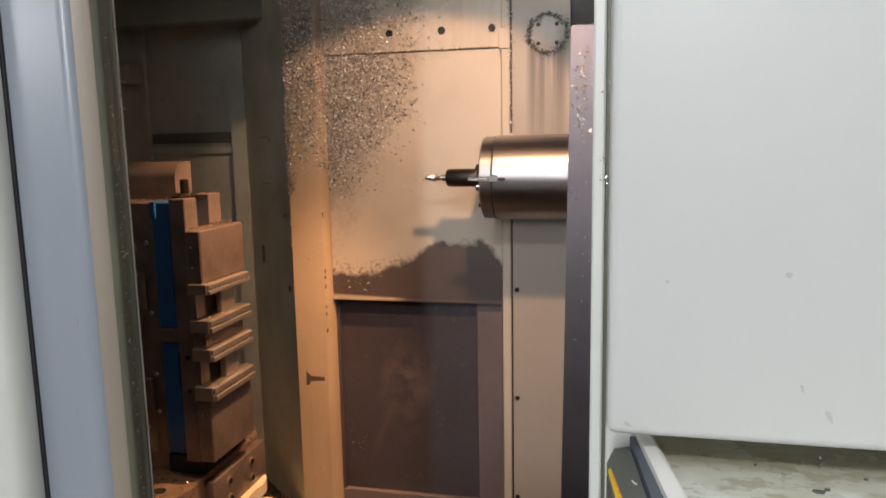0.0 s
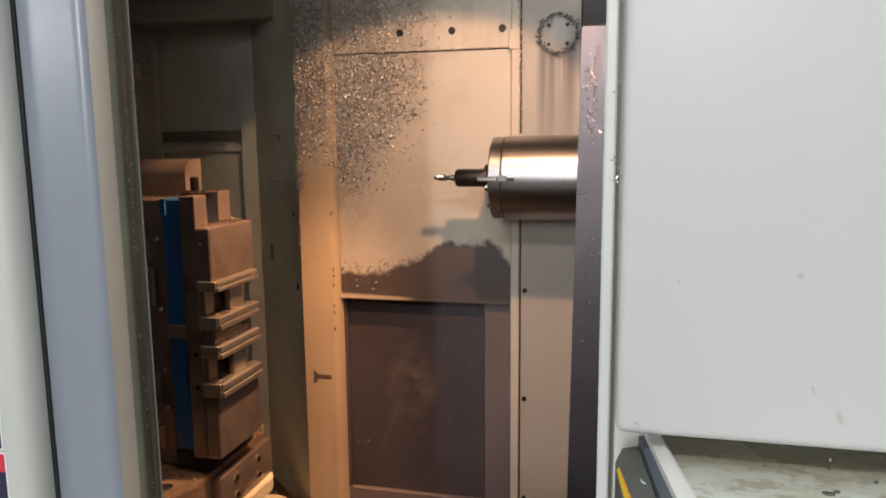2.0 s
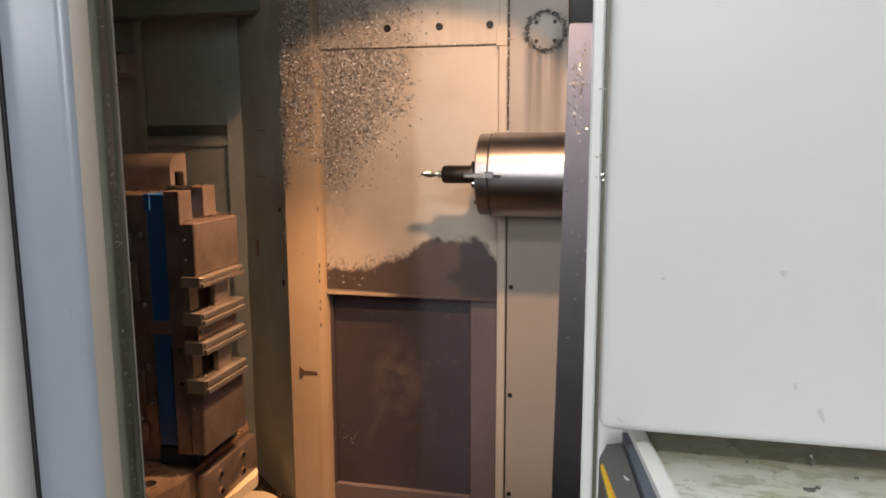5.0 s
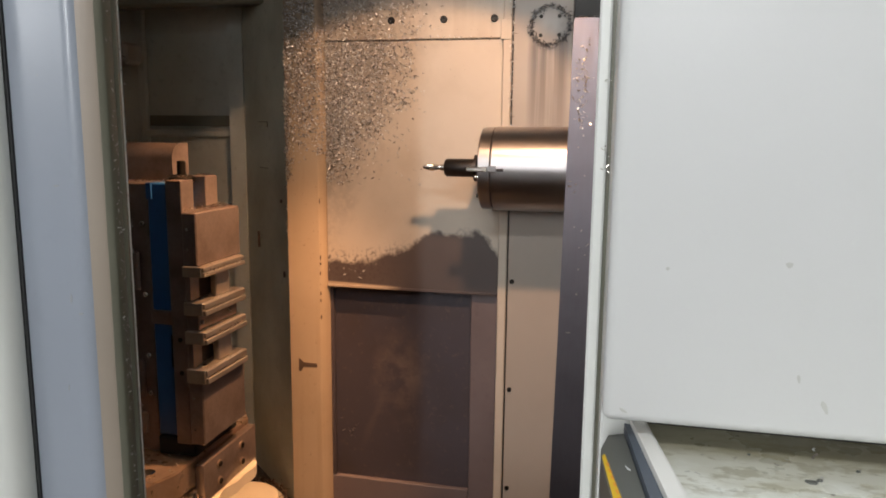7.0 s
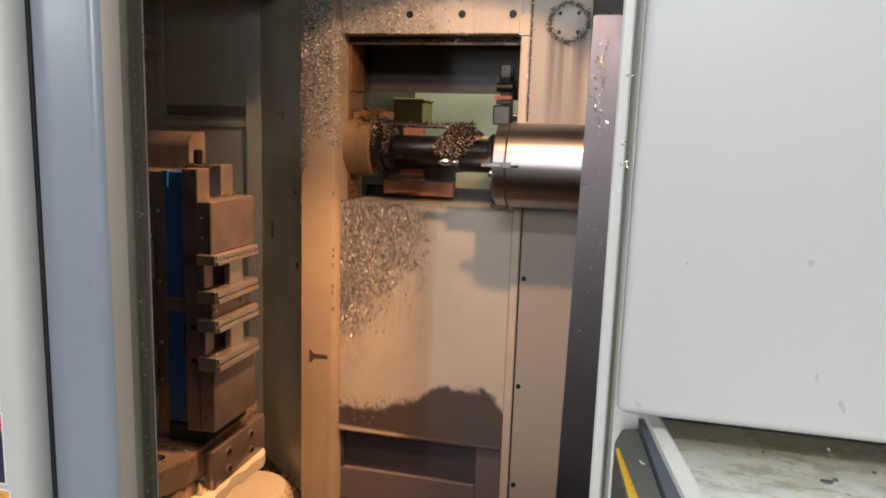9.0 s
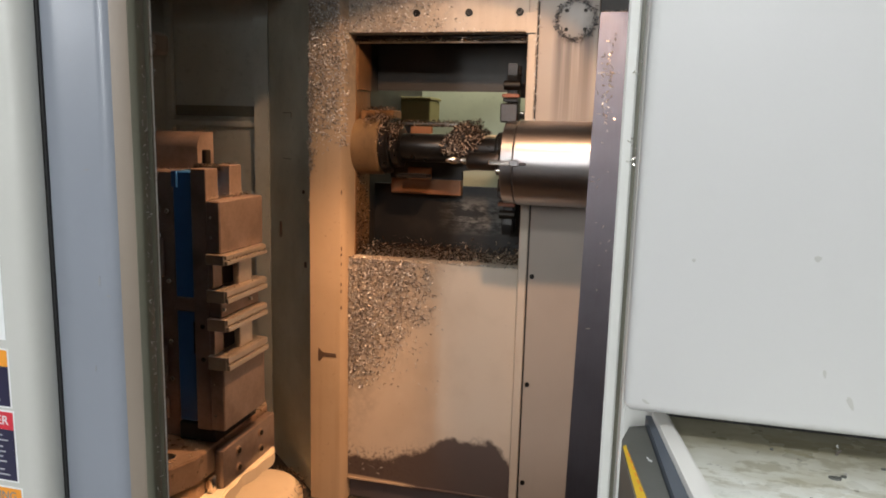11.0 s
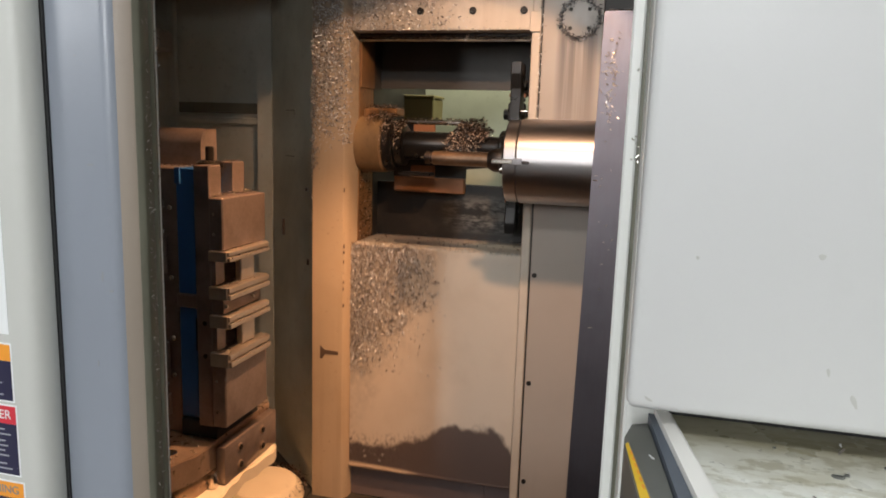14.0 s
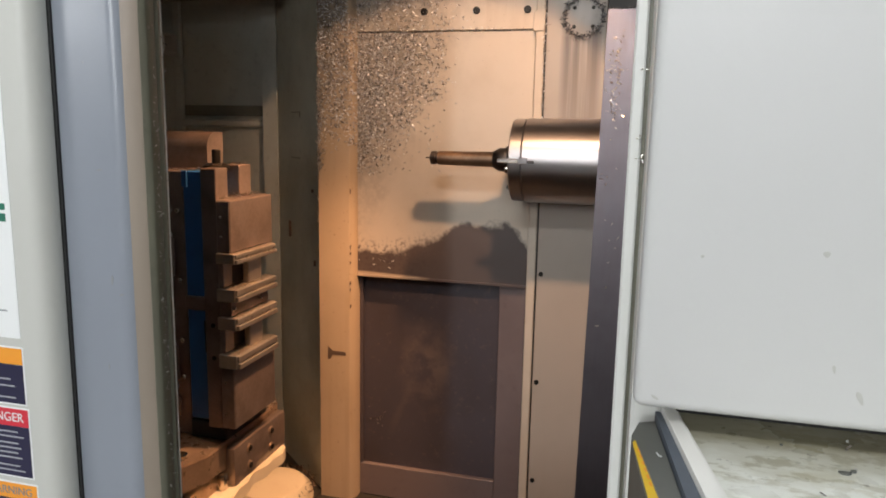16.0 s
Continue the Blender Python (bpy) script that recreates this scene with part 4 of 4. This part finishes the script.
def make_fixture():
    t = thing("fixture_tower", (-0.95, 1.78, 0.82), "oily steel fixture tower with a blue side plate", "fixture")
    part("tower", boxed(-1.20, -0.9455, 1.70, 1.90, 0.8205, 1.522, b=0.004), fixture_mat, t)
    part("blue_plate", boxed(-0.945, -0.872, 1.695, 1.88, 0.870, 1.522, b=0.003), blue_mat, t, "blue anodised plate")
    part("blue_edge", boxed(-0.9455, -0.930, 1.690, 1.6948, 1.482, 1.523, b=0.001), blue_mat, t)
    part("foot", boxed(-0.945, -0.838, 1.690, 1.90, 0.8205, 0.8675, b=0.003), black_mat, t, "black base block")
    notch = [(1.66, 0.868), (1.87, 0.868), (1.87, 1.456), (1.827, 1.456), (1.827, 1.537), (1.77, 1.537), (1.77, 1.456), (1.715, 1.456), (1.715, 1.532), (1.66, 1.532)]
    bm = extrude(B(), notch, -0.8715, -0.829, "x")
    bmesh.ops.bevel(bm, geom=list(bm.edges), offset=0.002, segments=1, affect="EDGES")
    part("riser", bm, fixture_mat, t, "oily steel riser with a notched top")
    part("clamp_bar", boxed(-0.9445, -0.872, 1.684, 1.6948, 1.168, 1.204, b=0.003), fixture_mat, t, "brown clamp bar over the blue plate")
    # flat black plate in place of the shade inside a recess
    part("blue_pocket_shade", boxed(-0.896, -0.8722, 1.6925, 1.6946, 1.055, 1.14, b=0), black_mat, t, "black plate painted in for a shaded pocket")
    part("knob_base", lathe(B(), [(1.5225, 0.034), (1.533, 0.034), (1.540, 0.024)], "z", (-0.888, 1.76, 0), 24), bolt_mat, t)
    for zz, hh in ((1.30, 0.05), (1.02, 0.05), (0.90, 0.03)):
        part("cheek", boxed(-1.02, -0.975, 1.688, 1.6998, zz - hh, zz + hh, b=0.004), fixture_mat, t)
    arc = [(1.825 - 0.040 * math.cos(radians(a)), 1.578 + 0.040 * math.sin(radians(a))) for a in range(0, 91, 10)]
    part("cross_bar", extrude(B(), [(1.785, 1.5225), *arc, (1.860, 1.618), (1.860, 1.5225)], -1.24, -0.930, "x", smooth=True), fixture_mat, t, "rounded oily cross bar")
    part("knob", lathe(B(), [(1.540, 0.011), (1.572, 0.011), (1.575, 0.008)], "z", (-0.888, 1.76, 0), 16), bolt_mat, t)
    for yy, zz in ((1.69, 1.42), (1.69, 1.24), (1.69, 1.08), (1.69, 0.98)):
        part("screw", screw(B(), -0.965, 1.70, zz, 0.007, 0.005), bright_mat, t)
    for zz in (1.14, 1.055):
        part("screw", screw(B(), -0.848, 1.66, zz, 0.006, 0.003), bolt_mat, t)
    r = random.Random(81)
    spots = [((r.uniform(-0.868, -0.80), r.uniform(1.66, 1.86), 1.458 + 0.006 * r.random()), (0, 0, 1)) for _ in range(260)]
    spots += [((r.uniform(-0.868, -0.832), r.choice((r.uniform(1.665, 1.712), r.uniform(1.775, 1.822))), 1.538), (0, 0, 1)) for _ in range(60)]
    spots += [((r.uniform(-1.15, -0.9), r.uniform(1.825, 1.857), 1.619), (0, 0, 1)) for _ in range(60)]
    spots += [((r.uniform(-1.0, -0.87), 1.71 + 0.05 * r.random(), 1.523), (0, 0, 1)) for _ in range(80)]
    part("chip_crust", chips(B(), spots, 0.008, 82), bright_mat, t, "metal chips on the upper ledges", "stuff")


make_fixture()


def make_block(z0, z1):
    t = thing("fixture_block", (-0.81, 1.75, z0), "brown oily machined steel block on the fixture", "steel block", "blocks on the fixture")
    part("block", boxed(-0.8285, -0.79, 1.655, 1.865, z0, z1, b=0.003), fixture_mat, t)
    for zz in (z0 + 0.04, z1 - 0.04):
        part("screw", screw(B(), -0.815, 1.655, zz, 0.003, 0.002), bright_mat, t)


make_block(1.327, 1.456)
make_block(0.872, 1.034)


def make_workpiece(z0, z1, z2, z3):
    """Two ribbed flanges joined by a web; z0 to z1 is the lower flange, z2 to z3 the upper one."""
    t = thing("workpiece", (-0.80, 1.75, z0), "machined aluminium flanged part clamped on the fixture", "workpiece", "workpieces on the fixture")
    for a, b in ((z0, z1), (z2, z3)):
        f = part("flange", boxed(-0.8285, -0.778, 1.648, 1.852, a, b, b=0.0015), part_mat, t)
        mid = a + (b - a) * 0.42
        part("lip", boxed(-0.7779, -0.769, 1.650, 1.850, a + 0.001, mid, b=0.0015), part_mat, f)
        part("lip", boxed(-0.7779, -0.772, 1.650, 1.850, mid + 0.004, b - 0.001, b=0.0015), part_mat, f)
        part("screw", lathe(B(), [(b, 0.006), (b + 0.003, 0.006)], "z", (-0.80, 1.685, 0), 12), bright_mat, f)
    rr = random.Random(int(z0 * 977))
    spots = [((rr.uniform(-0.825, -0.772), rr.uniform(1.65, 1.85), h), (0, 0, 1)) for h in (z1, z3) for _ in range(40)]
    spots += [((-0.7715, rr.uniform(1.65, 1.85), rr.choice((z0 + 0.01, z2 + 0.01, z3 - 0.012))), (1, 0, 0)) for _ in range(26)]
    part("chip_crust", chips(B(), spots, 0.005, int(z0 * 100)), bright_mat, t, "", "stuff")
    part("web", boxed(-0.806, -0.789, 1.735, 1.800, z1 + 0.0005, z2 - 0.0005, b=0.002), part_mat, t)
    part("backing", boxed(-0.8288, -0.815, 1.66, 1.70, z1 + 0.0005, z2 - 0.0005, b=0.001), fixture_mat, t)
    # black plate gives the hollow between the flanges its shade
    part("pocket", boxed(-0.8287, -0.822, 1.7005, 1.840, z1 + 0.0005, z2 - 0.0005, b=0), black_mat, t, "black plate painted in for a shaded pocket")


make_workpiece(1.206, 1.238, 1.301, 1.3265)
make_workpiece(1.0345, 1.070, 1.134, 1.166)
t = thing("spacer", (-0.81, 1.75, 1.166), "dark steel spacer between the two clamped parts", "spacer")
part("bar", boxed(-0.8285, -0.795, 1.66, 1.845, 1.1665, 1.2055, b=0.002), fixture_mat, t)
part("pin", lathe(B(), [(-0.001, 0.005), (0.006, 0.004)], "x", (-0.795, 1.67, 1.186), 12), bright_mat, t)
part("pin", lathe(B(), [(-0.001, 0.005), (0.006, 0.004)], "x", (-0.795, 1.80, 1.186), 12), bright_mat, t)

guard = thing("chute_guard", (-1.0, 2.3, 0.34), "cream painted rounded chute guard on the machine floor", "chute guard")
part("hump", lathe(B(), [(0.34, 0.145), (0.375, 0.14), (0.402, 0.115), (0.412, 0.05)], "z", (-1.015, 2.245, 0), 40), cast_mat, guard)
part("flange", boxed(-1.30, -0.87, 2.05, 2.44, 0.3405, 0.350, b=0.003), void_mat, guard, "dark flange")
r = random.Random(77)
spots = []
for _ in range(380):
    a = r.gauss(1.3, 0.7)
    spots.append(((-1.015 + r.gauss(0.138, 0.010) * math.cos(a), 2.245 + r.gauss(0.138, 0.010) * math.sin(a), 0.385 + abs(r.gauss(0, 0.010))), (math.cos(a), math.sin(a), 0.8)))
part("chip_crust", chips(B(), spots, 0.010, 78), oily_chip_mat, guard, "dark oily chips round the guard", "stuff")

# ---------------------------------------------------------------- work light
for lx, ly, lz in (LAMP_A, LAMP_B):
    lamp = thing("work_light", (lx, ly, 2.60), "round machine work light with a glowing warm lens", "work light", "work lights")
    part("lamp_body", lathe(B(), [(lz + 0.03, 0.075), (lz + 0.045, 0.08), (2.60, 0.08)], "z", (lx, ly, 0), 32), bolt_mat, lamp)
    part("lens", lathe(B(), [(lz + 0.02, 0.055), (lz + 0.0298, 0.06)], "z", (lx, ly, 0), 32), lens_mat, lamp, "glowing warm lens")

    if lx > 0:
        # added plate, out of view, that cuts this beam off the fixture and back wall
        part("beam_mask", boxed(lx - 0.164, lx - 0.16, ly - 0.17, ly + 0.158, lz - 0.27, lz + 0.10, b=0.001), bolt_mat, lamp, "added unseen black plate that keeps the beam off the fixture")
        part("beam_mask_arm", boxed(lx - 0.159, lx - 0.079, ly - 0.02, ly + 0.02, lz + 0.08, lz + 0.10, b=0.002), bolt_mat, lamp)

# ---------------------------------------------------------------- front: left cover and door, right jamb, door and tray
left_cover = setting("machine_wall_cover", extrude(B(), [(-2.0, 0.755), (-0.486, 0.755), (-0.477, 0.758), (-0.470, 0.766), (-0.468, 0.776), (-0.468, 0.782), (-2.0, 0.782)], 0.0, 2.64), cover_mat,
                     "white painted front cover with warning labels")

ld = thing("sliding_door", (-0.6, 0.80, 1.0), "blue grey painted sliding machine door with an oily edge seal", "door")
round_edge = [(-0.400 + 0.02 * math.sin(radians(a)), 0.808 - 0.02 * math.cos(radians(a))) for a in range(0, 91, 10)]
part("door_panel", extrude(B(), [(-1.3, 0.788), (-0.475, 0.788), *round_edge, (-0.380, 0.83), (-1.3, 0.83)], 0.98, 2.26, smooth=True), grey_mat, ld)
for sx, sz, sw, sh in ((-0.418, 1.585, 0.004, 0.0012), (-0.409, 1.462, 0.0016, 0.006), (-0.398, 1.446, 0.003, 0.0016), (-0.431, 1.70, 0.0012, 0.0012), (-0.420, 1.36, 0.001, 0.004)):
    pts = [(sx + sw * math.cos(u) * (1 + 0.3 * math.sin(2 * u)), sz + sh * math.sin(u)) for u in (k * 0.6283 for k in range(10))]
    part("scuff", extrude(B(), pts, 0.7877, 0.788, "y"), ink_mat, ld)
# black strip added to draw the dark gap between cover and door
part("gap_strip", boxed(-0.52, -0.4662, 0.7845, 0.7876, 0.98, 2.26, b=0), black_mat, ld, "black strip painted in for the dark gap")
part("edge_trim", extrude(B(), [(-0.3860, 0.7938), (-0.376, 0.7975), (-0.370, 0.802), (-0.3796, 0.8030)], 0.98, 2.26), tanedge_mat, ld, "beige edge trim")
part("seal", extrude(B(), [(-0.3795, 0.8034), (-0.3698, 0.8025), (-0.3668, 0.808), (-0.3665, 0.8125), (-0.3695, 0.826), (-0.3735, 0.834), (-0.3718, 0.838), (-0.3748, 0.846), (-0.3860, 0.846)], 0.98, 2.26), seal_mat, ld, "oily green edge seal")
# the glint along the worn steel edge is painted on as pale cream
part("seal_glint", boxed(-0.3775, -0.3748, 0.8462, 0.8485, 0.98, 2.26, b=0), rim_mat, ld, "worn edge with its glint painted pale")
r = random.Random(91)
spots = [((-0.3672, r.uniform(0.814, 0.822), r.gauss(1.45, 0.14)), (1, 0, 0)) for _ in range(110)]
spots += [((-0.3730, r.uniform(0.840, 0.847), r.uniform(1.2, 1.8)), (1, 0, 0)) for _ in range(45)]
spots += [((-0.3680, r.uniform(0.814, 0.824), r.uniform(1.2, 1.8)), (1, 0, 0)) for _ in range(25)]
part("chip_crust", chips(B(), spots, 0.0034, 92), chip_mat, ld, "tiny bright chips", "stuff")

jamb = setting("door_jamb", boxed(0.1415, 0.1535, 0.86, 0.94, 0.98, 2.30, b=0.002), jamb_mat, "white painted door jamb", "door jamb")
part("seam_seal", boxed(0.1537, 0.1575, 0.875, 0.93, 0.98, 2.30, b=0), seal_mat, jamb, "dark yellowish seal")
part("outer_jamb", boxed(0.1577, 0.24, 0.70, 0.93, 0.98, 2.30, b=0.003), jamb_mat, jamb)
r = random.Random(95)
spots = [((0.150 + r.random() * 0.006, 0.859, r.choice((1.615, 1.63, 1.70)) + r.gauss(0, 0.004)), (0, -1, 0)) for _ in range(14)]
part("chip_crust", chips(B(), spots, 0.003, 96), bright_mat, jamb, "", "stuff")

rd = thing("front_door", (0.7, 0.64, 1.446), "wide white painted machine front door with small scuffs", "door")
part("door_panel", boxed(0.1575, 1.45, 0.62, 0.66, 1.446, 2.60, b=0.007, seg=4), white_mat, rd)
for x, z, w, h, tilt in ((0.2705, 1.562, 0.0022, 0.002, 0), (0.299, 1.469, 0.0016, 0.005, 24), (0.282, 1.487, 0.001, 0.003, 10), (0.196, 1.556, 0.0012, 0.0012, 0), (0.172, 1.455, 0.003, 0.001, -30), (0.333, 1.70, 0.001, 0.001, 0)):
    a = radians(tilt)
    pts = []
    for k in range(10):
        u = 2 * math.pi * k / 10
        dx, dz = w * math.cos(u) * (1 + 0.25 * math.sin(3 * u)), h * math.sin(u)
        pts.append((x + dx * math.cos(a) + dz * math.sin(a) * -1, z + dx * math.sin(a) + dz * math.cos(a)))
    part("scuff", extrude(B(), pts, 0.6197, 0.62, "y"), scuff_mat, rd)

tray = thing("front_tray", (0.7, 0.55, 1.38), "cream machine ledge stained with coolant and dirt", "ledge")
part("tray_surface", boxed(0.1885, 1.45, 0.42, 0.698, 1.385, 1.418, b=0.001), tray_mat, tray)
# black strip in place of the shadow in the gap under the door
part("gap_shade", boxed(0.1885, 1.45, 0.693, 0.698, 1.4185, 1.444, b=0), black_mat, tray, "black strip painted in for the shaded gap behind the ledge")
part("rim", extrude(B(), [(0.1799, 0.672), (0.1886, 0.676), (0.2290, 0.42), (0.2163, 0.42)], 1.385, 1.4300), rim_mat, tray, "raised cream rim")
part("rim_lip", extrude(B(), [(0.1888, 0.676), (0.1925, 0.68), (0.2345, 0.42), (0.2292, 0.42)], 1.385, 1.4245), rim_mat, tray)
part("support", boxed(0.25, 1.4, 0.45, 0.69, 0.0, 1.3845, b=0.003), cover_mat, tray)
r = random.Random(97)
spots = [((r.uniform(0.21, 0.42), r.uniform(0.55, 0.66), 1.4185), (0, 0, 1)) for _ in range(16)] + [((0.3045, 0.655, 1.4188), (0, -0.5, 1))] * 3
part("chip_crust", chips(B(), spots, 0.004, 98), chip_mat, tray, "", "stuff")
part("chip", chips(B(), [((0.3085, 0.6715, 1.4188), (0, -1, 0.6))] * 3, 0.003, 99), label_mat, tray, "bright curled chip")
for gx, gy, gs in ((0.2945, 0.6155, 0.0036), (0.3005, 0.6195, 0.0016), (0.330, 0.640, 0.0013), (0.262, 0.651, 0.0010)):
    pts = [(gx + gs * math.cos(u) * (1 + 0.3 * math.sin(3 * u)), gy + gs * 0.7 * math.sin(u) * (1 + 0.25 * math.cos(2 * u))) for u in (k * 0.5236 for k in range(12))]
    part("grime_lump", extrude(B(), pts, 1.4181, 1.4195), box_mat, tray)

gb = thing("guard_box", (0.168, 0.58, 1.30), "dark grey plastic switch box with a worn yellow stripe", "switch box")
part("box_body", extrude(B(), [(0.1584, 0.632), (0.1637, 0.658), (0.1752, 0.664), (0.1980, 0.46), (0.1772, 0.46), (0.1584, 0.617)], 1.20, 1.420), box_mat, gb)
part("ridge", extrude(B(), [(0.1755, 0.672), (0.1797, 0.672), (0.2103, 0.46), (0.1985, 0.46)], 1.20, 1.425), ridge_mat, gb, "slate rubber edge")
stripe = part("stripe", extrude(B(), [(0.1592, 0.6190), (0.1610, 0.6230), (0.1866, 0.47), (0.1772, 0.47)], 1.4201, 1.4206), yellow_mat, gb, "worn yellow stripe")
for k in range(6):
    y = 0.608 - 0.0095 * k
    x = 0.1607 + (0.617 - y) * 0.150
    part("stripe_mark", extrude(B(), [(x, y), (x + 0.0012, y + 0.0012), (x + 0.0024, y - 0.0040), (x + 0.0012, y - 0.0052)], 1.4207, 1.4209), orange_mat, stripe, "worn orange print")
part("stripe_border", extrude(B(), [(0.1612, 0.6232), (0.1616, 0.6228), (0.1876, 0.47), (0.1868, 0.47)], 1.4201, 1.4208), tanedge_mat, gb)
part("scratch", extrude(B(), [(0.1748, 0.6075), (0.1756, 0.6070), (0.1768, 0.6036), (0.1785, 0.6022), (0.1781, 0.6008), (0.1760, 0.6028)], 1.4201, 1.4206), label_mat, gb, "white curved scratch")
part("mount", boxed(0.165, 0.187, 0.50, 0.699, 1.15, 1.1995, b=0), box_mat, gb)


# ---------------------------------------------------------------- warning labels on the left cover
def text_part(words, size, right, z, y, material, parent):
    cu = bpy.data.curves.new("lettering", "FONT")
    cu.body, cu.size, cu.align_x, cu.extrude = words, size, "RIGHT", 0.0002
    tmp = bpy.data.objects.new("lettering", cu)
    scene.collection.objects.link(tmp)
    mesh = bpy.data.meshes.new_from_object(tmp.evaluated_get(bpy.context.evaluated_depsgraph_get()))
    bpy.data.objects.remove(tmp)
    mesh.transform(Matrix.Translation(Vector((right, y, z)) - ORIGIN[parent]) @ Matrix.Rotation(radians(90), 4, "X"))
    mesh.materials.clear()
    mesh.materials.append(material)
    ob = new("lettering", mesh)
    ob.parent = parent
    ORIGIN[ob] = ORIGIN[parent]
    return ob


LY = 0.755


def label(z0, z1, right, head, head_mat, words, words_mat, body, what, lines):
    t = thing("warning_label", (right, LY, z0), what, "label", "labels on the front cover")
    part("film", boxed(right - 0.075, right, LY - 0.0005, LY - 0.0001, z0, z1, b=0), label_mat, t)
    if head:
        part("heading", boxed(right - 0.073, right - 0.002, LY - 0.0009, LY - 0.0006, z1 - head, z1 - 0.002, b=0), head_mat, t)
    if body:
        part("body", boxed(right - 0.073, right - 0.002, LY - 0.0009, LY - 0.0006, z0 + 0.002, z1 - head - 0.0002, b=0), body, t)
    if words:
        text_part(words, head * 0.66, right - 0.008, z1 - head + head * 0.26, LY - 0.0013, words_mat, t)
    r = random.Random(int(z0 * 1000))
    for zz in lines:
        w = r.uniform(0.004, 0.016)
        part("text_line", boxed(right - 0.070, right - 0.006 - w, LY - 0.0013, LY - 0.00095, zz, zz + 0.0017, b=0), pale_ink_mat if body is navy_mat else ink_mat, t)


label(1.394, 1.72, -0.508, 0, None, "", None, None, "tall white instruction sheet with a green band", (1.425, 1.53))
g = thing("band_label", (-0.512, LY, 1.53), "green printed band on the white sheet", "label")
part("band", boxed(-0.58, -0.515, LY - 0.0010, LY - 0.0006, 1.527, 1.536, b=0), teal_mat, g)
part("band", boxed(-0.58, -0.515, LY - 0.0010, LY - 0.0006, 1.540, 1.547, b=0), teal_mat, g)
label(1.314, 1.384, -0.506, 0.021, orange_mat, "", None, navy_mat, "orange and black warning label", (1.322, 1.336, 1.344))
label(1.224, 1.311, -0.504, 0.023, red_mat, "DANGER", label_mat, navy_mat, "red and black danger label", (1.232, 1.238, 1.248, 1.254, 1.260, 1.266, 1.274, 1.280))
label(1.14, 1.218, -0.500, 0.021, orange_mat, "WARNING", ink_mat, navy_mat, "orange headed dark warning label", (1.15, 1.16, 1.17))


# ---------------------------------------------------------------- movement
def motions():
    drop = [(0, 0), (8.2, 0), (8.3, -0.083), (8.4, -0.155), (8.5, -0.232), (8.6, -0.30), (8.7, -0.365), (8.8, -0.42), (8.9, -0.478), (9.0, -0.535), (9.1, -0.59), (9.2, -0.645), (9.3, -0.70), (9.36, -0.725), (9.5, -0.725),
            (13.9, -0.725), (14.0, -0.685), (14.1, -0.638), (14.2, -0.59), (14.3, -0.541), (14.4, -0.49), (14.5, -0.438), (14.6, -0.375), (14.7, -0.295), (14.8, -0.205), (14.9, -0.135), (15.0, -0.065), (15.1, 0), (15.2, 0), (16, 0)]
    walk(shutter, [(t, Matrix.Translation(SH + Vector((0, 0, d)))) for t, d in drop])

    # turn of the arm about its axis (0 upright, 90 the upper end towards the spindle) and its slide along it
    turns = [(0, 0, 0), (12.3, 0, 0), (12.36, 16, 0), (12.42, 62, 0), (12.48, 90, 0), (12.55, 90, 0), (12.6, 90, -0.02), (12.7, 90, -0.09), (12.8, 88, -0.145), (12.9, 45, -0.15), (12.95, 4, -0.15), (13.0, -37, -0.15), (13.1, -75, -0.135),
             (13.2, -90, -0.06), (13.3, -90, 0), (13.38, -90, 0), (13.44, -125, 0), (13.5, -165, 0), (13.56, -180, 0), (13.8, -180, 0), (16, -180, 0)]
    base = Vector((-0.205, AXY, AXZ))

    def turn_at(t):
        for (t0, a0, s0), (t1, a1, s1) in zip(turns, turns[1:]):
            if t0 <= t <= t1:
                u = (t - t0) / (t1 - t0)
                return a0 + (a1 - a0) * u, s0 + (s1 - s0) * u

    def arm_pose(a, s):
        return Matrix.Translation(base + Vector((s, 0, 0))) @ Matrix.Rotation(radians(a), 4, "X")

    walk(arm, [(t, arm_pose(a, s)) for t, a, s in turns])
    walk(clump, [(t, Matrix.Translation(CLUMP + Vector((s, 0, 0)))) for t, a, s in turns])
    seat = Matrix.Translation((-0.19, SPY, SPZ))
    pot = Matrix.Translation((-0.19, 2 * AXY - SPY, 2 * AXZ - SPZ))
    grip = arm_pose(90, 0).inverted()
    carried = [(t, a, s) for t, a, s in turns if 12.55 <= t <= 13.38]
    for ob, start, end in ((end_mill, seat, pot), (long_tool, pot, seat)):
        rows = [(0, start), (12.5, start)]
        rows += [(t, arm_pose(a, s) @ grip @ start) for t, a, s in carried]
        rows += [(13.45, rows[-1][1]), (16, rows[-1][1])]
        walk(ob, rows)


motions()
